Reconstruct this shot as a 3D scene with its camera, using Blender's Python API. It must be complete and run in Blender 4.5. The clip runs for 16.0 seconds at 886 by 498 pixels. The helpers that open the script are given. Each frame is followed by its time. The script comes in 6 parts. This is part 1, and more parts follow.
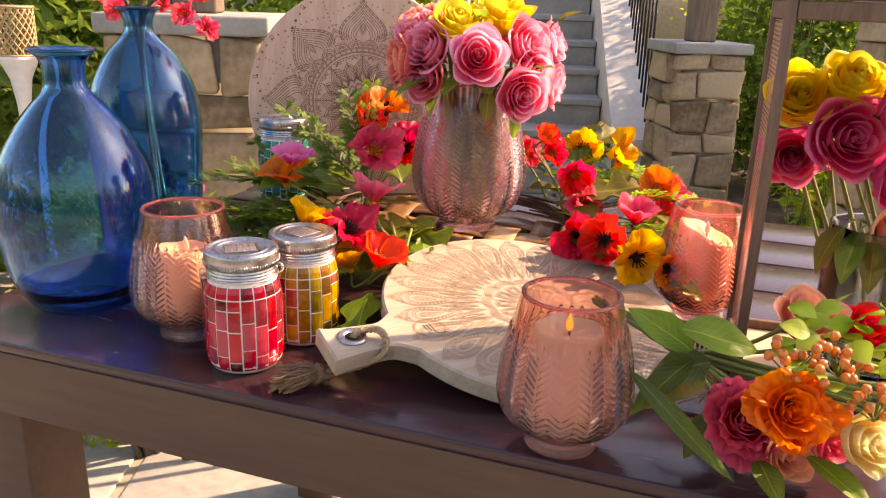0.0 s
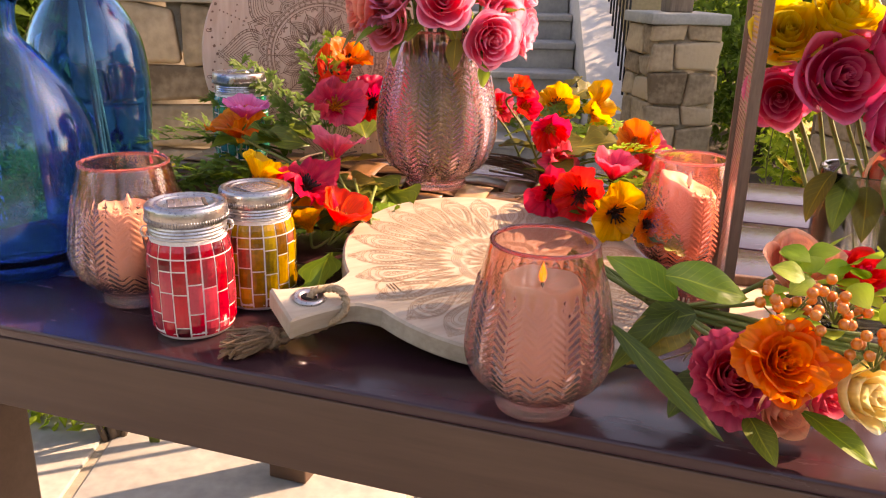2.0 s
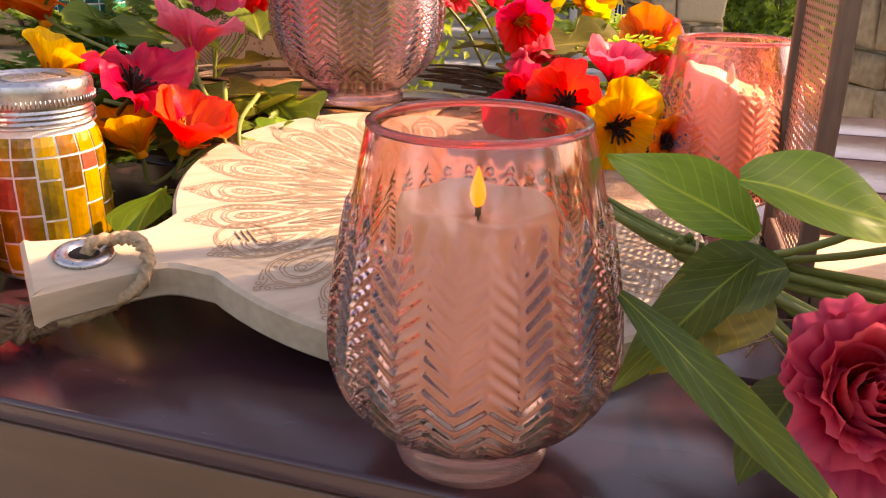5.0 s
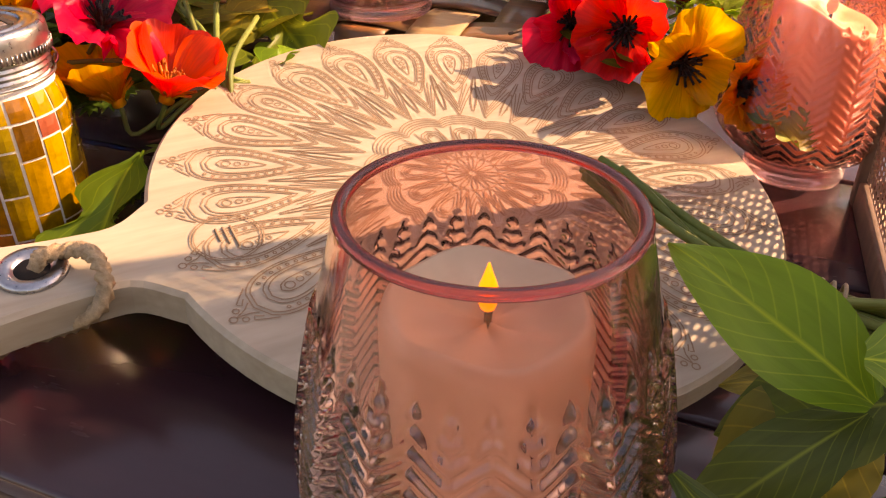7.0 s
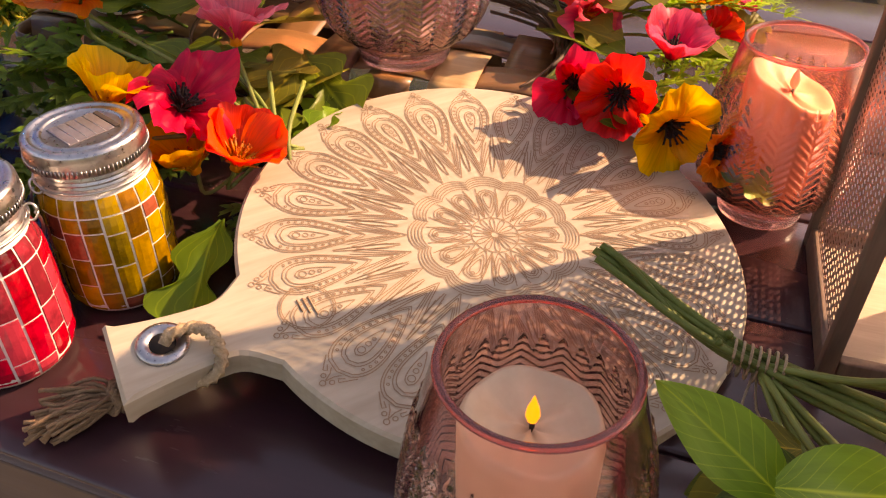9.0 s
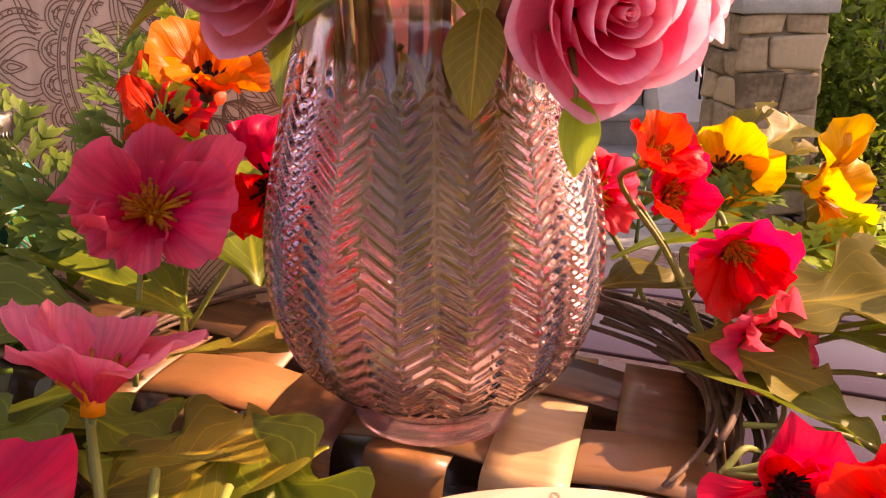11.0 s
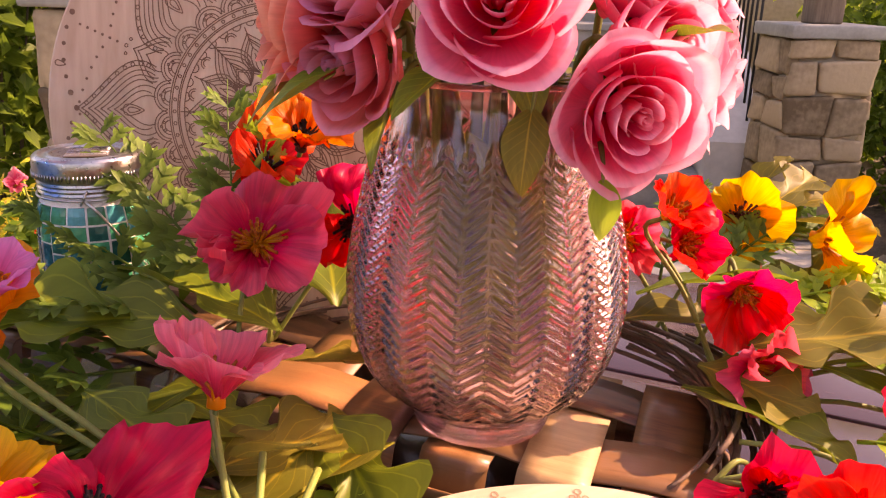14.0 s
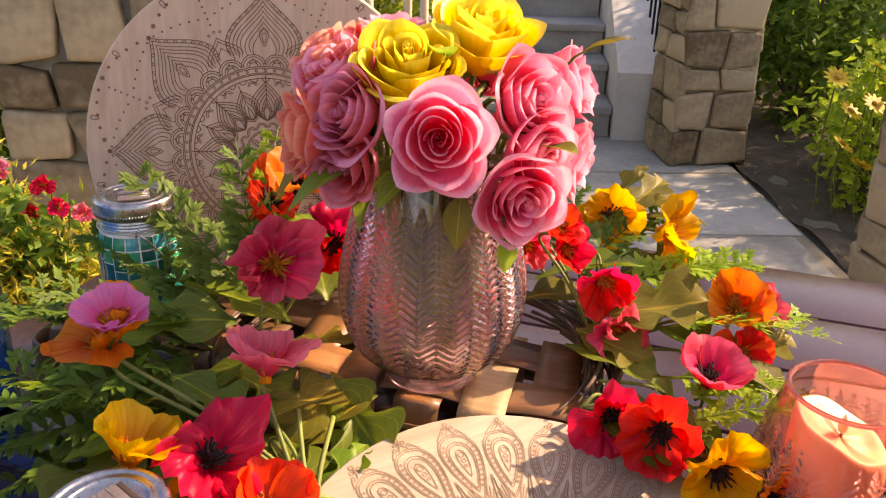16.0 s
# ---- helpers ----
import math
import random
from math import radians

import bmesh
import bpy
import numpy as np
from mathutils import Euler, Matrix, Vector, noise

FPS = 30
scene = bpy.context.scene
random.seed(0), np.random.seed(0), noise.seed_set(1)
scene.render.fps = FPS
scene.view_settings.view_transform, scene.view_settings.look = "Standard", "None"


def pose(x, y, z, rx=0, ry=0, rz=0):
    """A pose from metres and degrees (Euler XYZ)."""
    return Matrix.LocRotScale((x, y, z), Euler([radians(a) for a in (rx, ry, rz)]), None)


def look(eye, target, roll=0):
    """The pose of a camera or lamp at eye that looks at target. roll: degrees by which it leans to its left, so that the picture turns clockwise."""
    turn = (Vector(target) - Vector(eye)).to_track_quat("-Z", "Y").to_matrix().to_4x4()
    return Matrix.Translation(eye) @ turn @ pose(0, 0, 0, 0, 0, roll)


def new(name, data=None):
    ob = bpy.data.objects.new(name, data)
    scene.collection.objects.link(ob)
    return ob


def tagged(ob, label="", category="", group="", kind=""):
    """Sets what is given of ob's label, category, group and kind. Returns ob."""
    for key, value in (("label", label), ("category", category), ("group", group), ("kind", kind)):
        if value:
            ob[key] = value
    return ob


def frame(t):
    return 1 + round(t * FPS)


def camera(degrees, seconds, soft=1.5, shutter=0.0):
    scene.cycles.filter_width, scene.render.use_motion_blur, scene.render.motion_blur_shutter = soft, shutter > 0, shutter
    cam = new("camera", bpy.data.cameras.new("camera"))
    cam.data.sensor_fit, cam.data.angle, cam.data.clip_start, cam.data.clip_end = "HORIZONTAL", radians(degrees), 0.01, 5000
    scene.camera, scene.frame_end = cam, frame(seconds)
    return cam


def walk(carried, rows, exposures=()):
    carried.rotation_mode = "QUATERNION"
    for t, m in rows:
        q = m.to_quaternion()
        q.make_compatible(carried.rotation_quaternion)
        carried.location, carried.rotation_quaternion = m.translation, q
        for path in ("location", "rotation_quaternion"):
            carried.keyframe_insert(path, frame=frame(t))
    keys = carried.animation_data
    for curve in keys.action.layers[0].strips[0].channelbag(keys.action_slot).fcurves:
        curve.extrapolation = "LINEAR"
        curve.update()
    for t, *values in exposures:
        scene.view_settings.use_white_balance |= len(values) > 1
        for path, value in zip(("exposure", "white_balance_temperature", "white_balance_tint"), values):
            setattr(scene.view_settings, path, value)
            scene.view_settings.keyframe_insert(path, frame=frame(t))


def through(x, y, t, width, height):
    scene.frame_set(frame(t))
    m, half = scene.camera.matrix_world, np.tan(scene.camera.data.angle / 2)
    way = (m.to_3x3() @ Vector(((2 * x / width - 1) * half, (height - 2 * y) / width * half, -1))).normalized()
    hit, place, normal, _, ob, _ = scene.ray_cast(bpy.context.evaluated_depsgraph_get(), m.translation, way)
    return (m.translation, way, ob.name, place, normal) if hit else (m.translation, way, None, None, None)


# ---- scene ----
cam = camera(57.8, 16.0, soft=1.15)
PATH = [
    (0, (0.009, 0.005, 1.125), (0.013, 1.912, 0.524), 1.8),
    (0.5, (0.014, 0.007, 1.122), (0.026, 1.914, 0.517), 1.6),
    (1, (0.018, 0.018, 1.114), (0.043, 1.922, 0.503), 1.4),
    (1.5, (0.021, 0.033, 1.1), (0.06, 1.932, 0.475), 1.3),
    (2, (0.025, 0.055, 1.079), (0.08, 1.949, 0.438), 1.4),
    (2.5, (0.037, 0.087, 1.059), (0.104, 1.974, 0.399), 1.2),
    (3, (0.054, 0.156, 1.033), (0.145, 2.039, 0.365), 1.3),
    (3.5, (0.076, 0.226, 1.004), (0.185, 2.106, 0.331), 1.3),
    (4, (0.087, 0.278, 0.977), (0.205, 2.159, 0.307), 0.9),
    (4.2, (0.087, 0.292, 0.971), (0.207, 2.171, 0.297), 0.9),
    (6.3, (0.12, 0.453, 0.924), (0.058, 2.275, 0.101), 0.1),
    (6.5, (0.115, 0.468, 0.941), (0.061, 2.256, 0.047), 0.1),
    (7, (0.114, 0.452, 0.992), (0.056, 2.152, -0.06), 0.1),
    (7.5, (0.128, 0.402, 1.058), (0.068, 2.016, -0.122), 0.1),
    (8, (0.123, 0.367, 1.083), (0.085, 1.908, -0.192), 0.4),
    (8.5, (0.105, 0.378, 1.1), (0.082, 1.889, -0.211), 0.7),
    (9, (0.084, 0.416, 1.12), (0.072, 1.999, -0.102), 0.5),
    (9.5, (0.07, 0.525, 1.151), (0.058, 2.232, 0.108), 0.1),
    (10, (0.056, 0.659, 1.1), (0.049, 2.454, 0.218), 0.8),
    (10.2, (0.052, 0.685, 1.077), (0.04, 2.508, 0.254), 0.7),
    (12.3, (0.09, 0.775, 0.998), (-0.139, 2.691, 0.471), -0.2),
    (12.5, (0.096, 0.782, 0.996), (-0.159, 2.695, 0.472), -0.1),
    (13, (0.108, 0.777, 0.994), (-0.167, 2.688, 0.472), 0.3),
    (13.5, (0.092, 0.731, 1.023), (-0.148, 2.636, 0.463), 0.9),
    (14, (0.056, 0.666, 1.061), (-0.112, 2.558, 0.435), 1.3),
    (14.5, (0.034, 0.61, 1.088), (-0.06, 2.483, 0.393), 1.4),
    (15, (0.038, 0.547, 1.141), (-0.002, 2.398, 0.385), 1.3),
    (15.5, (0.038, 0.498, 1.192), (0.037, 2.333, 0.397), 1.1),
    (16, (0.044, 0.49, 1.202), (0.066, 2.317, 0.389), 1.1),
]
walk(cam, [(t, look(eye, target, roll)) for t, eye, target, roll in PATH], exposures=[(0.0, 1.70, 9300, 30), (2.0, 1.72, 9400, 33), (3.0, 1.80, 9400, 34), (4.0, 1.90, 9600, 34), (6.5, 1.74, 10400, 31), (7.0, 1.50, 11000, 33), (8.5, 1.46, 11000, 32), (9.0, 1.40, 10800, 32), (9.5, 1.17, 10600, 37), (10.0, 1.46, 10200, 42), (12.5, 1.84, 11500, 55), (13.5, 1.83, 11300, 56), (14.5, 1.74, 9200, 38), (16.0, 1.52, 9000, 27)])

# ---- world and sun ----
SUN_AZ, SUN_EL = radians(22.0), radians(35.0)      # azimuth from +x towards +y
world = bpy.data.worlds.new("world")
scene.world = world
world.use_nodes = True
wn, wl = world.node_tree.nodes, world.node_tree.links
sky = wn.new("ShaderNodeTexSky")
sky.sky_type, sky.sun_disc = "NISHITA", False
sky.sun_elevation, sky.sun_rotation = SUN_EL, radians(90) - SUN_AZ
wl.new(sky.outputs[0], wn["Background"].inputs[0])
wn["Background"].inputs[1].default_value = 0.15
sun = new("sun", bpy.data.lights.new("sun", "SUN"))
sun.data.energy, sun.data.angle, sun.data.color = 3.6, radians(0.6), (1.0, 0.88, 0.70)
toward = Vector((math.cos(SUN_AZ) * math.cos(SUN_EL), math.sin(SUN_AZ) * math.cos(SUN_EL), math.sin(SUN_EL)))
sun.matrix_world = look(toward * 20, (0, 0, 0))

# ---- mesh helpers ----
TABLE = 0.748
RND = random.Random(7)


def make(name, geo, material, parent=None, label="", smooth=True, at=None, second=None, first_faces=0):
    """One mesh object from (verts, faces) or (verts, faces, uvs)."""
    me = bpy.data.meshes.new(name)
    me.from_pydata([tuple(v) for v in geo[0]], [], geo[1])
    if len(geo) > 2:
        layer = me.uv_layers.new(name="UVMap")
        flat = np.zeros((len(me.loops), 2))
        idx = np.zeros(len(me.loops), dtype=np.int32)
        me.loops.foreach_get("vertex_index", idx)
        flat[:] = np.asarray(geo[2], dtype=float)[idx]
        layer.data.foreach_set("uv", flat.ravel())
    me.polygons.foreach_set("use_smooth", [smooth] * len(me.polygons))
    me.materials.append(material)
    if second is not None:
        me.materials.append(second)
        me.polygons.foreach_set("material_index", [0 if i < first_faces else 1 for i in range(len(me.polygons))])
    me.validate()
    ob = new(name, me)
    if parent is not None:
        ob.parent = parent
    if at is not None:
        ob.matrix_basis = at
    if label:
        tagged(ob, label)
    return ob


def part(name, geo, material, parent, label="", smooth=True, at=None):
    return make(name, geo, material, parent, label, smooth, at)


def thing(name, label, category, group="", at=None, kind=""):
    ob = new(name)
    ob.empty_display_size = 0.02
    if at is not None:
        ob.matrix_basis = at
    return tagged(ob, label, category, group, kind)


def joined(*geos):
    v, f, t, has = [], [], [], all(len(g) > 2 for g in geos)
    for g in geos:
        n = len(v)
        v += [tuple(p) for p in g[0]]
        f += [tuple(i + n for i in q) for q in g[1]]
        if has:
            t += list(g[2])
    return (v, f, t) if has else (v, f)


def moved(geo, m):
    return ([tuple(m @ Vector(p)) for p in geo[0]], geo[1]) + tuple(geo[2:])


def grid(nu, nv, f):
    v = [tuple(f(i / nu, j / nv)) for j in range(nv + 1) for i in range(nu + 1)]
    t = [(i / nu, j / nv) for j in range(nv + 1) for i in range(nu + 1)]
    w = nu + 1
    return v, [(j * w + i, j * w + i + 1, j * w + w + i + 1, j * w + w + i) for j in range(nv) for i in range(nu)], t


def lathe(profile, seg=48, wobble=None):
    """A turned body about z; wobble(angle, z, r) gives the radius."""
    v, f = [], []
    for r, z in profile:
        for i in range(seg):
            a = 2 * math.pi * i / seg
            q = wobble(a, z, r) if wobble else r
            v.append((q * math.cos(a), q * math.sin(a), z))
    for j in range(len(profile) - 1):
        for i in range(seg):
            k = (i + 1) % seg
            f.append((j * seg + i, j * seg + k, j * seg + seg + k, j * seg + seg + i))
    return v, f


def closed(profile, seg=48):
    """A turned solid: the profile runs from axis to axis."""
    g = lathe([(max(r, 1e-4), z) for r, z in profile], seg)
    n = len(g[0])
    return g[0], g[1] + [tuple(reversed(range(seg))), tuple(range(n - seg, n))]


def smoothed(pts, n=40):
    """A Catmull-Rom line through points of any dimension."""
    p = [np.array(q, float) for q in pts]
    p = [2 * p[0] - p[1]] + p + [2 * p[-1] - p[-2]]
    out, m = [], len(p) - 3
    for k in range(n + 1):
        s = min(k / n * m, m - 1e-9)
        i = int(s)
        t = s - i
        a, b, c, d = p[i:i + 4]
        out.append(0.5 * (2 * b + (c - a) * t + (2 * a - 5 * b + 4 * c - d) * t * t + (3 * b - a - 3 * c + d) * t ** 3))
    return out


def tube(path, radius, sides=8):
    """A round rod along points; radius is a number or a function of 0..1."""
    pts = [Vector(p) for p in path]
    v, f, t, n = [], [], [], len(pts)
    up = Vector((0.13, 0.31, 0.94))
    for i, p in enumerate(pts):
        d = (pts[min(i + 1, n - 1)] - pts[max(i - 1, 0)]).normalized()
        a = d.cross(up)
        a = a.normalized() if a.length > 1e-4 else d.orthogonal().normalized()
        b = d.cross(a)
        r = radius(i / (n - 1)) if callable(radius) else radius
        for k in range(sides):
            w = 2 * math.pi * k / sides
            v.append(tuple(p + (a * math.cos(w) + b * math.sin(w)) * r))
            t.append((k / sides, i / (n - 1)))
    for i in range(n - 1):
        for k in range(sides):
            q = (k + 1) % sides
            f.append((i * sides + k, i * sides + q, (i + 1) * sides + q, (i + 1) * sides + k))
    f += [tuple(reversed(range(sides))), tuple(range((n - 1) * sides, n * sides))]
    return v, f, t


def block(x0, x1, y0, y1, z0, z1, bevel=0.0):
    """A box with bevelled edges."""
    b = min(bevel, (x1 - x0) / 3, (y1 - y0) / 3, (z1 - z0) / 3)
    bm = bmesh.new()
    bmesh.ops.create_cube(bm, size=1, matrix=Matrix.LocRotScale(((x0 + x1) / 2, (y0 + y1) / 2, (z0 + z1) / 2), None, (x1 - x0, y1 - y0, z1 - z0)))
    if b > 0:
        bmesh.ops.bevel(bm, geom=list(bm.edges), offset=b, segments=2, affect="EDGES", profile=0.6)
    bm.verts.ensure_lookup_table()
    g = ([tuple(q.co) for q in bm.verts], [tuple(q.index for q in p.verts) for p in bm.faces])
    bm.free()
    return g


def slab(outline, z0, z1, bevel=0.0):
    """An upright prism over a flat outline (counter-clockwise), with chamfered rims."""
    n = len(outline)
    c = np.mean(np.array(outline), axis=0)
    def ring(shrink, z):
        out = []
        for i in range(n):
            a, b, d = (np.array(outline[(i + k) % n], float) for k in (-1, 0, 1))
            e = d - a
            e = np.array((-e[1], e[0])) / (np.linalg.norm(e) + 1e-9)
            q = b + e * shrink
            out.append((q[0], q[1], z))
        return out
    rings = [ring(bevel, z0), ring(0, z0 + bevel), ring(0, z1 - bevel), ring(bevel, z1)] if bevel else [ring(0, z0), ring(0, z1)]
    v = [p for r in rings for p in r]
    f = [tuple(reversed(range(n)))]
    for j in range(len(rings) - 1):
        for i in range(n):
            k = (i + 1) % n
            f.append((j * n + i, j * n + k, j * n + n + k, j * n + n + i))
    f.append(tuple(range((len(rings) - 1) * n, len(rings) * n)))
    return v, f


def facing(at, ahead, spin=0.0):
    """A pose whose z axis points along ahead."""
    return Matrix.Translation(at) @ Vector(ahead).to_track_quat("Z", "Y").to_matrix().to_4x4() @ Matrix.Rotation(spin, 4, "Z")


# ---- materials ----
def nodes_of(name):
    m = bpy.data.materials.new(name)
    m.use_nodes = True
    t = m.node_tree
    return m, t.nodes, t.links, t.nodes["Principled BSDF"]


def surface(name, dark, light, scale=20.0, rough=0.6, bump=0.2, metal=0.0, fine=6.0, stretch=(1, 1, 1), rough_var=0.12, spec=0.5, depth=0.002, random_mix=0.0, coat=0.0):
    """A worn, two-scale surface between two colours."""
    m, n, l, p = nodes_of(name)
    co = n.new("ShaderNodeTexCoord")
    mp = n.new("ShaderNodeMapping")
    mp.inputs["Scale"].default_value = stretch
    l.new(co.outputs["Object"], mp.inputs[0])
    big, small = n.new("ShaderNodeTexNoise"), n.new("ShaderNodeTexNoise")
    for q, s, d in ((big, scale, 4), (small, scale * fine, 6)):
        q.inputs["Scale"].default_value, q.inputs["Detail"].default_value = s, d
        l.new(mp.outputs[0], q.inputs["Vector"])
    mix = n.new("ShaderNodeMath")
    mix.operation, mix.inputs[1].default_value = "MULTIPLY_ADD", 0.45
    l.new(small.outputs[0], mix.inputs[0])
    half = n.new("ShaderNodeMath")
    half.operation, half.inputs[1].default_value = "MULTIPLY", 0.75
    l.new(big.outputs[0], half.inputs[0])
    l.new(half.outputs[0], mix.inputs[2])
    last = mix.outputs[0]
    if random_mix:
        info, add = n.new("ShaderNodeObjectInfo"), n.new("ShaderNodeMath")
        add.operation, add.inputs[1].default_value = "MULTIPLY_ADD", random_mix
        l.new(info.outputs["Random"], add.inputs[0])
        sub = n.new("ShaderNodeMath")
        sub.operation, sub.inputs[1].default_value = "SUBTRACT", random_mix / 2
        l.new(last, sub.inputs[0])
        l.new(sub.outputs[0], add.inputs[2])
        last = add.outputs[0]
    ramp = n.new("ShaderNodeValToRGB")
    ramp.color_ramp.elements[0].position, ramp.color_ramp.elements[1].position = 0.35, 0.8
    ramp.color_ramp.elements[0].color, ramp.color_ramp.elements[1].color = (*dark, 1), (*light, 1)
    l.new(last, ramp.inputs[0])
    l.new(ramp.outputs[0], p.inputs["Base Color"])
    rr = n.new("ShaderNodeMapRange")
    rr.inputs["To Min"].default_value, rr.inputs["To Max"].default_value = max(rough - rough_var, 0.02), min(rough + rough_var, 1)
    l.new(small.outputs[0], rr.inputs[0])
    l.new(rr.outputs[0], p.inputs["Roughness"])
    p.inputs["Metallic"].default_value = metal
    p.inputs["Specular IOR Level"].default_value = spec
    p.inputs["Coat Weight"].default_value = coat
    p.inputs["Coat Roughness"].default_value = 0.12
    if bump:
        b = n.new("ShaderNodeBump")
        b.inputs["Strength"].default_value, b.inputs["Distance"].default_value = bump, depth
        l.new(mix.outputs[0], b.inputs["Height"])
        l.new(b.outputs[0], p.inputs["Normal"])
    return m


def grain(name, dark, light, along=(1, 14, 14), scale=9.0, rough=0.5, coat=0.0, random_mix=0.0):
    """Wood with rings drawn out along one axis."""
    return surface(name, dark, light, scale, rough, 0.15, 0.0, 5.0, along, 0.1, 0.4, 0.001, random_mix, coat)


def soft_sheet(name, base, middle, tip, through=0.35, rough=0.5, vary=0.12, vein=24.0, vein_dark=0.2, midrib=False, crepe=0.25, edge=0.5):
    """Petals and leaves: colour runs from base to tip, with fine veins; light shines through."""
    m, n, l, p = nodes_of(name)
    uv = n.new("ShaderNodeUVMap")
    sep = n.new("ShaderNodeSeparateXYZ")
    l.new(uv.outputs[0], sep.inputs[0])
    co = n.new("ShaderNodeTexCoord")
    big = n.new("ShaderNodeTexNoise")
    big.inputs["Scale"].default_value, big.inputs["Detail"].default_value = 45.0, 4.0
    l.new(co.outputs["Object"], big.inputs["Vector"])
    add = n.new("ShaderNodeMath")
    add.operation, add.inputs[1].default_value = "MULTIPLY_ADD", 0.4
    l.new(big.outputs[0], add.inputs[0])
    sh = n.new("ShaderNodeMath")
    sh.operation, sh.inputs[1].default_value = "SUBTRACT", 0.2
    l.new(sep.outputs[1], sh.inputs[0])
    l.new(sh.outputs[0], add.inputs[2])
    ramp = n.new("ShaderNodeValToRGB")
    e = ramp.color_ramp.elements
    e[0].position, e[0].color = 0.05, (*base, 1)
    e[1].position, e[1].color = 0.95, (*tip, 1)
    k = e.new(edge)
    k.color = (*middle, 1)
    l.new(add.outputs[0], ramp.inputs[0])
    wave = n.new("ShaderNodeTexNoise")
    mp = n.new("ShaderNodeMapping")
    mp.inputs["Scale"].default_value = (vein, 2.0, 1.0)
    l.new(uv.outputs[0], mp.inputs[0])
    l.new(mp.outputs[0], wave.inputs["Vector"])
    wave.inputs["Scale"].default_value, wave.inputs["Detail"].default_value = 1.0, 3.0
    vr = n.new("ShaderNodeMapRange")
    vr.inputs["From Min"].default_value, vr.inputs["From Max"].default_value = 0.35, 0.6
    vr.inputs["To Min"].default_value, vr.inputs["To Max"].default_value = 1 - vein_dark, 1.0
    l.new(wave.outputs[0], vr.inputs[0])
    info = n.new("ShaderNodeObjectInfo")
    vv = n.new("ShaderNodeMapRange")
    vv.inputs["To Min"].default_value, vv.inputs["To Max"].default_value = 1 - vary, 1 + vary
    l.new(info.outputs["Random"], vv.inputs[0])
    mul = n.new("ShaderNodeMath")
    mul.operation = "MULTIPLY"
    l.new(vr.outputs[0], mul.inputs[0])
    l.new(vv.outputs[0], mul.inputs[1])
    hsv = n.new("ShaderNodeHueSaturation")
    l.new(ramp.outputs[0], hsv.inputs["Color"])
    l.new(mul.outputs[0], hsv.inputs["Value"])
    hr = n.new("ShaderNodeMapRange")
    hr.inputs["To Min"].default_value, hr.inputs["To Max"].default_value = 0.49, 0.51
    l.new(info.outputs["Random"], hr.inputs[0])
    l.new(hr.outputs[0], hsv.inputs["Hue"])
    colour = hsv.outputs[0]
    if midrib:
        off = n.new("ShaderNodeMath")
        off.operation, off.inputs[1].default_value = "SUBTRACT", 0.5
        l.new(sep.outputs[0], off.inputs[0])
        ab = n.new("ShaderNodeMath")
        ab.operation = "ABSOLUTE"
        l.new(off.outputs[0], ab.inputs[0])
        side = n.new("ShaderNodeMath")        # side veins run forward from the midrib
        side.operation, side.inputs[1].default_value = "MULTIPLY_ADD", -0.55
        l.new(ab.outputs[0], side.inputs[0])
        l.new(sep.outputs[1], side.inputs[2])
        sw = n.new("ShaderNodeMath")
        sw.operation, sw.inputs[1].default_value = "MULTIPLY", 9.0
        l.new(side.outputs[0], sw.inputs[0])
        pp = n.new("ShaderNodeMath")
        pp.operation, pp.inputs[1].default_value = "PINGPONG", 0.5
        l.new(sw.outputs[0], pp.inputs[0])
        vm = n.new("ShaderNodeMapRange")
        vm.inputs["From Max"].default_value = 0.07
        vm.inputs["To Min"].default_value, vm.inputs["To Max"].default_value = 0.35, 0.0
        l.new(pp.outputs[0], vm.inputs[0])
        mm = n.new("ShaderNodeMapRange")
        mm.inputs["From Max"].default_value = 0.035
        mm.inputs["To Min"].default_value, mm.inputs["To Max"].default_value = 0.75, 0.0
        l.new(ab.outputs[0], mm.inputs[0])
        mx = n.new("ShaderNodeMath")
        mx.operation = "MAXIMUM"
        l.new(vm.outputs[0], mx.inputs[0])
        l.new(mm.outputs[0], mx.inputs[1])
        mc = n.new("ShaderNodeMix")
        mc.data_type = "RGBA"
        mc.inputs[7].default_value = (min(tip[0] * 1.8 + 0.03, 1), min(tip[1] * 1.5 + 0.05, 1), tip[2] * 1.2, 1)
        l.new(mx.outputs[0], mc.inputs[0])
        l.new(colour, mc.inputs[6])
        colour = mc.outputs[2]
    l.new(colour, p.inputs["Base Color"])
    p.inputs["Roughness"].default_value = rough
    p.inputs["Specular IOR Level"].default_value = 0.28
    b = n.new("ShaderNodeBump")
    b.inputs["Strength"].default_value, b.inputs["Distance"].default_value = crepe, 0.0012
    l.new(wave.outputs[0], b.inputs["Height"])
    l.new(b.outputs[0], p.inputs["Normal"])
    tr, ms = n.new("ShaderNodeBsdfTranslucent"), n.new("ShaderNodeMixShader")
    l.new(colour, tr.inputs["Color"])
    l.new(b.outputs[0], tr.inputs["Normal"])
    ms.inputs[0].default_value = through
    l.new(p.outputs[0], ms.inputs[1])
    l.new(tr.outputs[0], ms.inputs[2])
    l.new(ms.outputs[0], n["Material Output"].inputs[0])
    return m


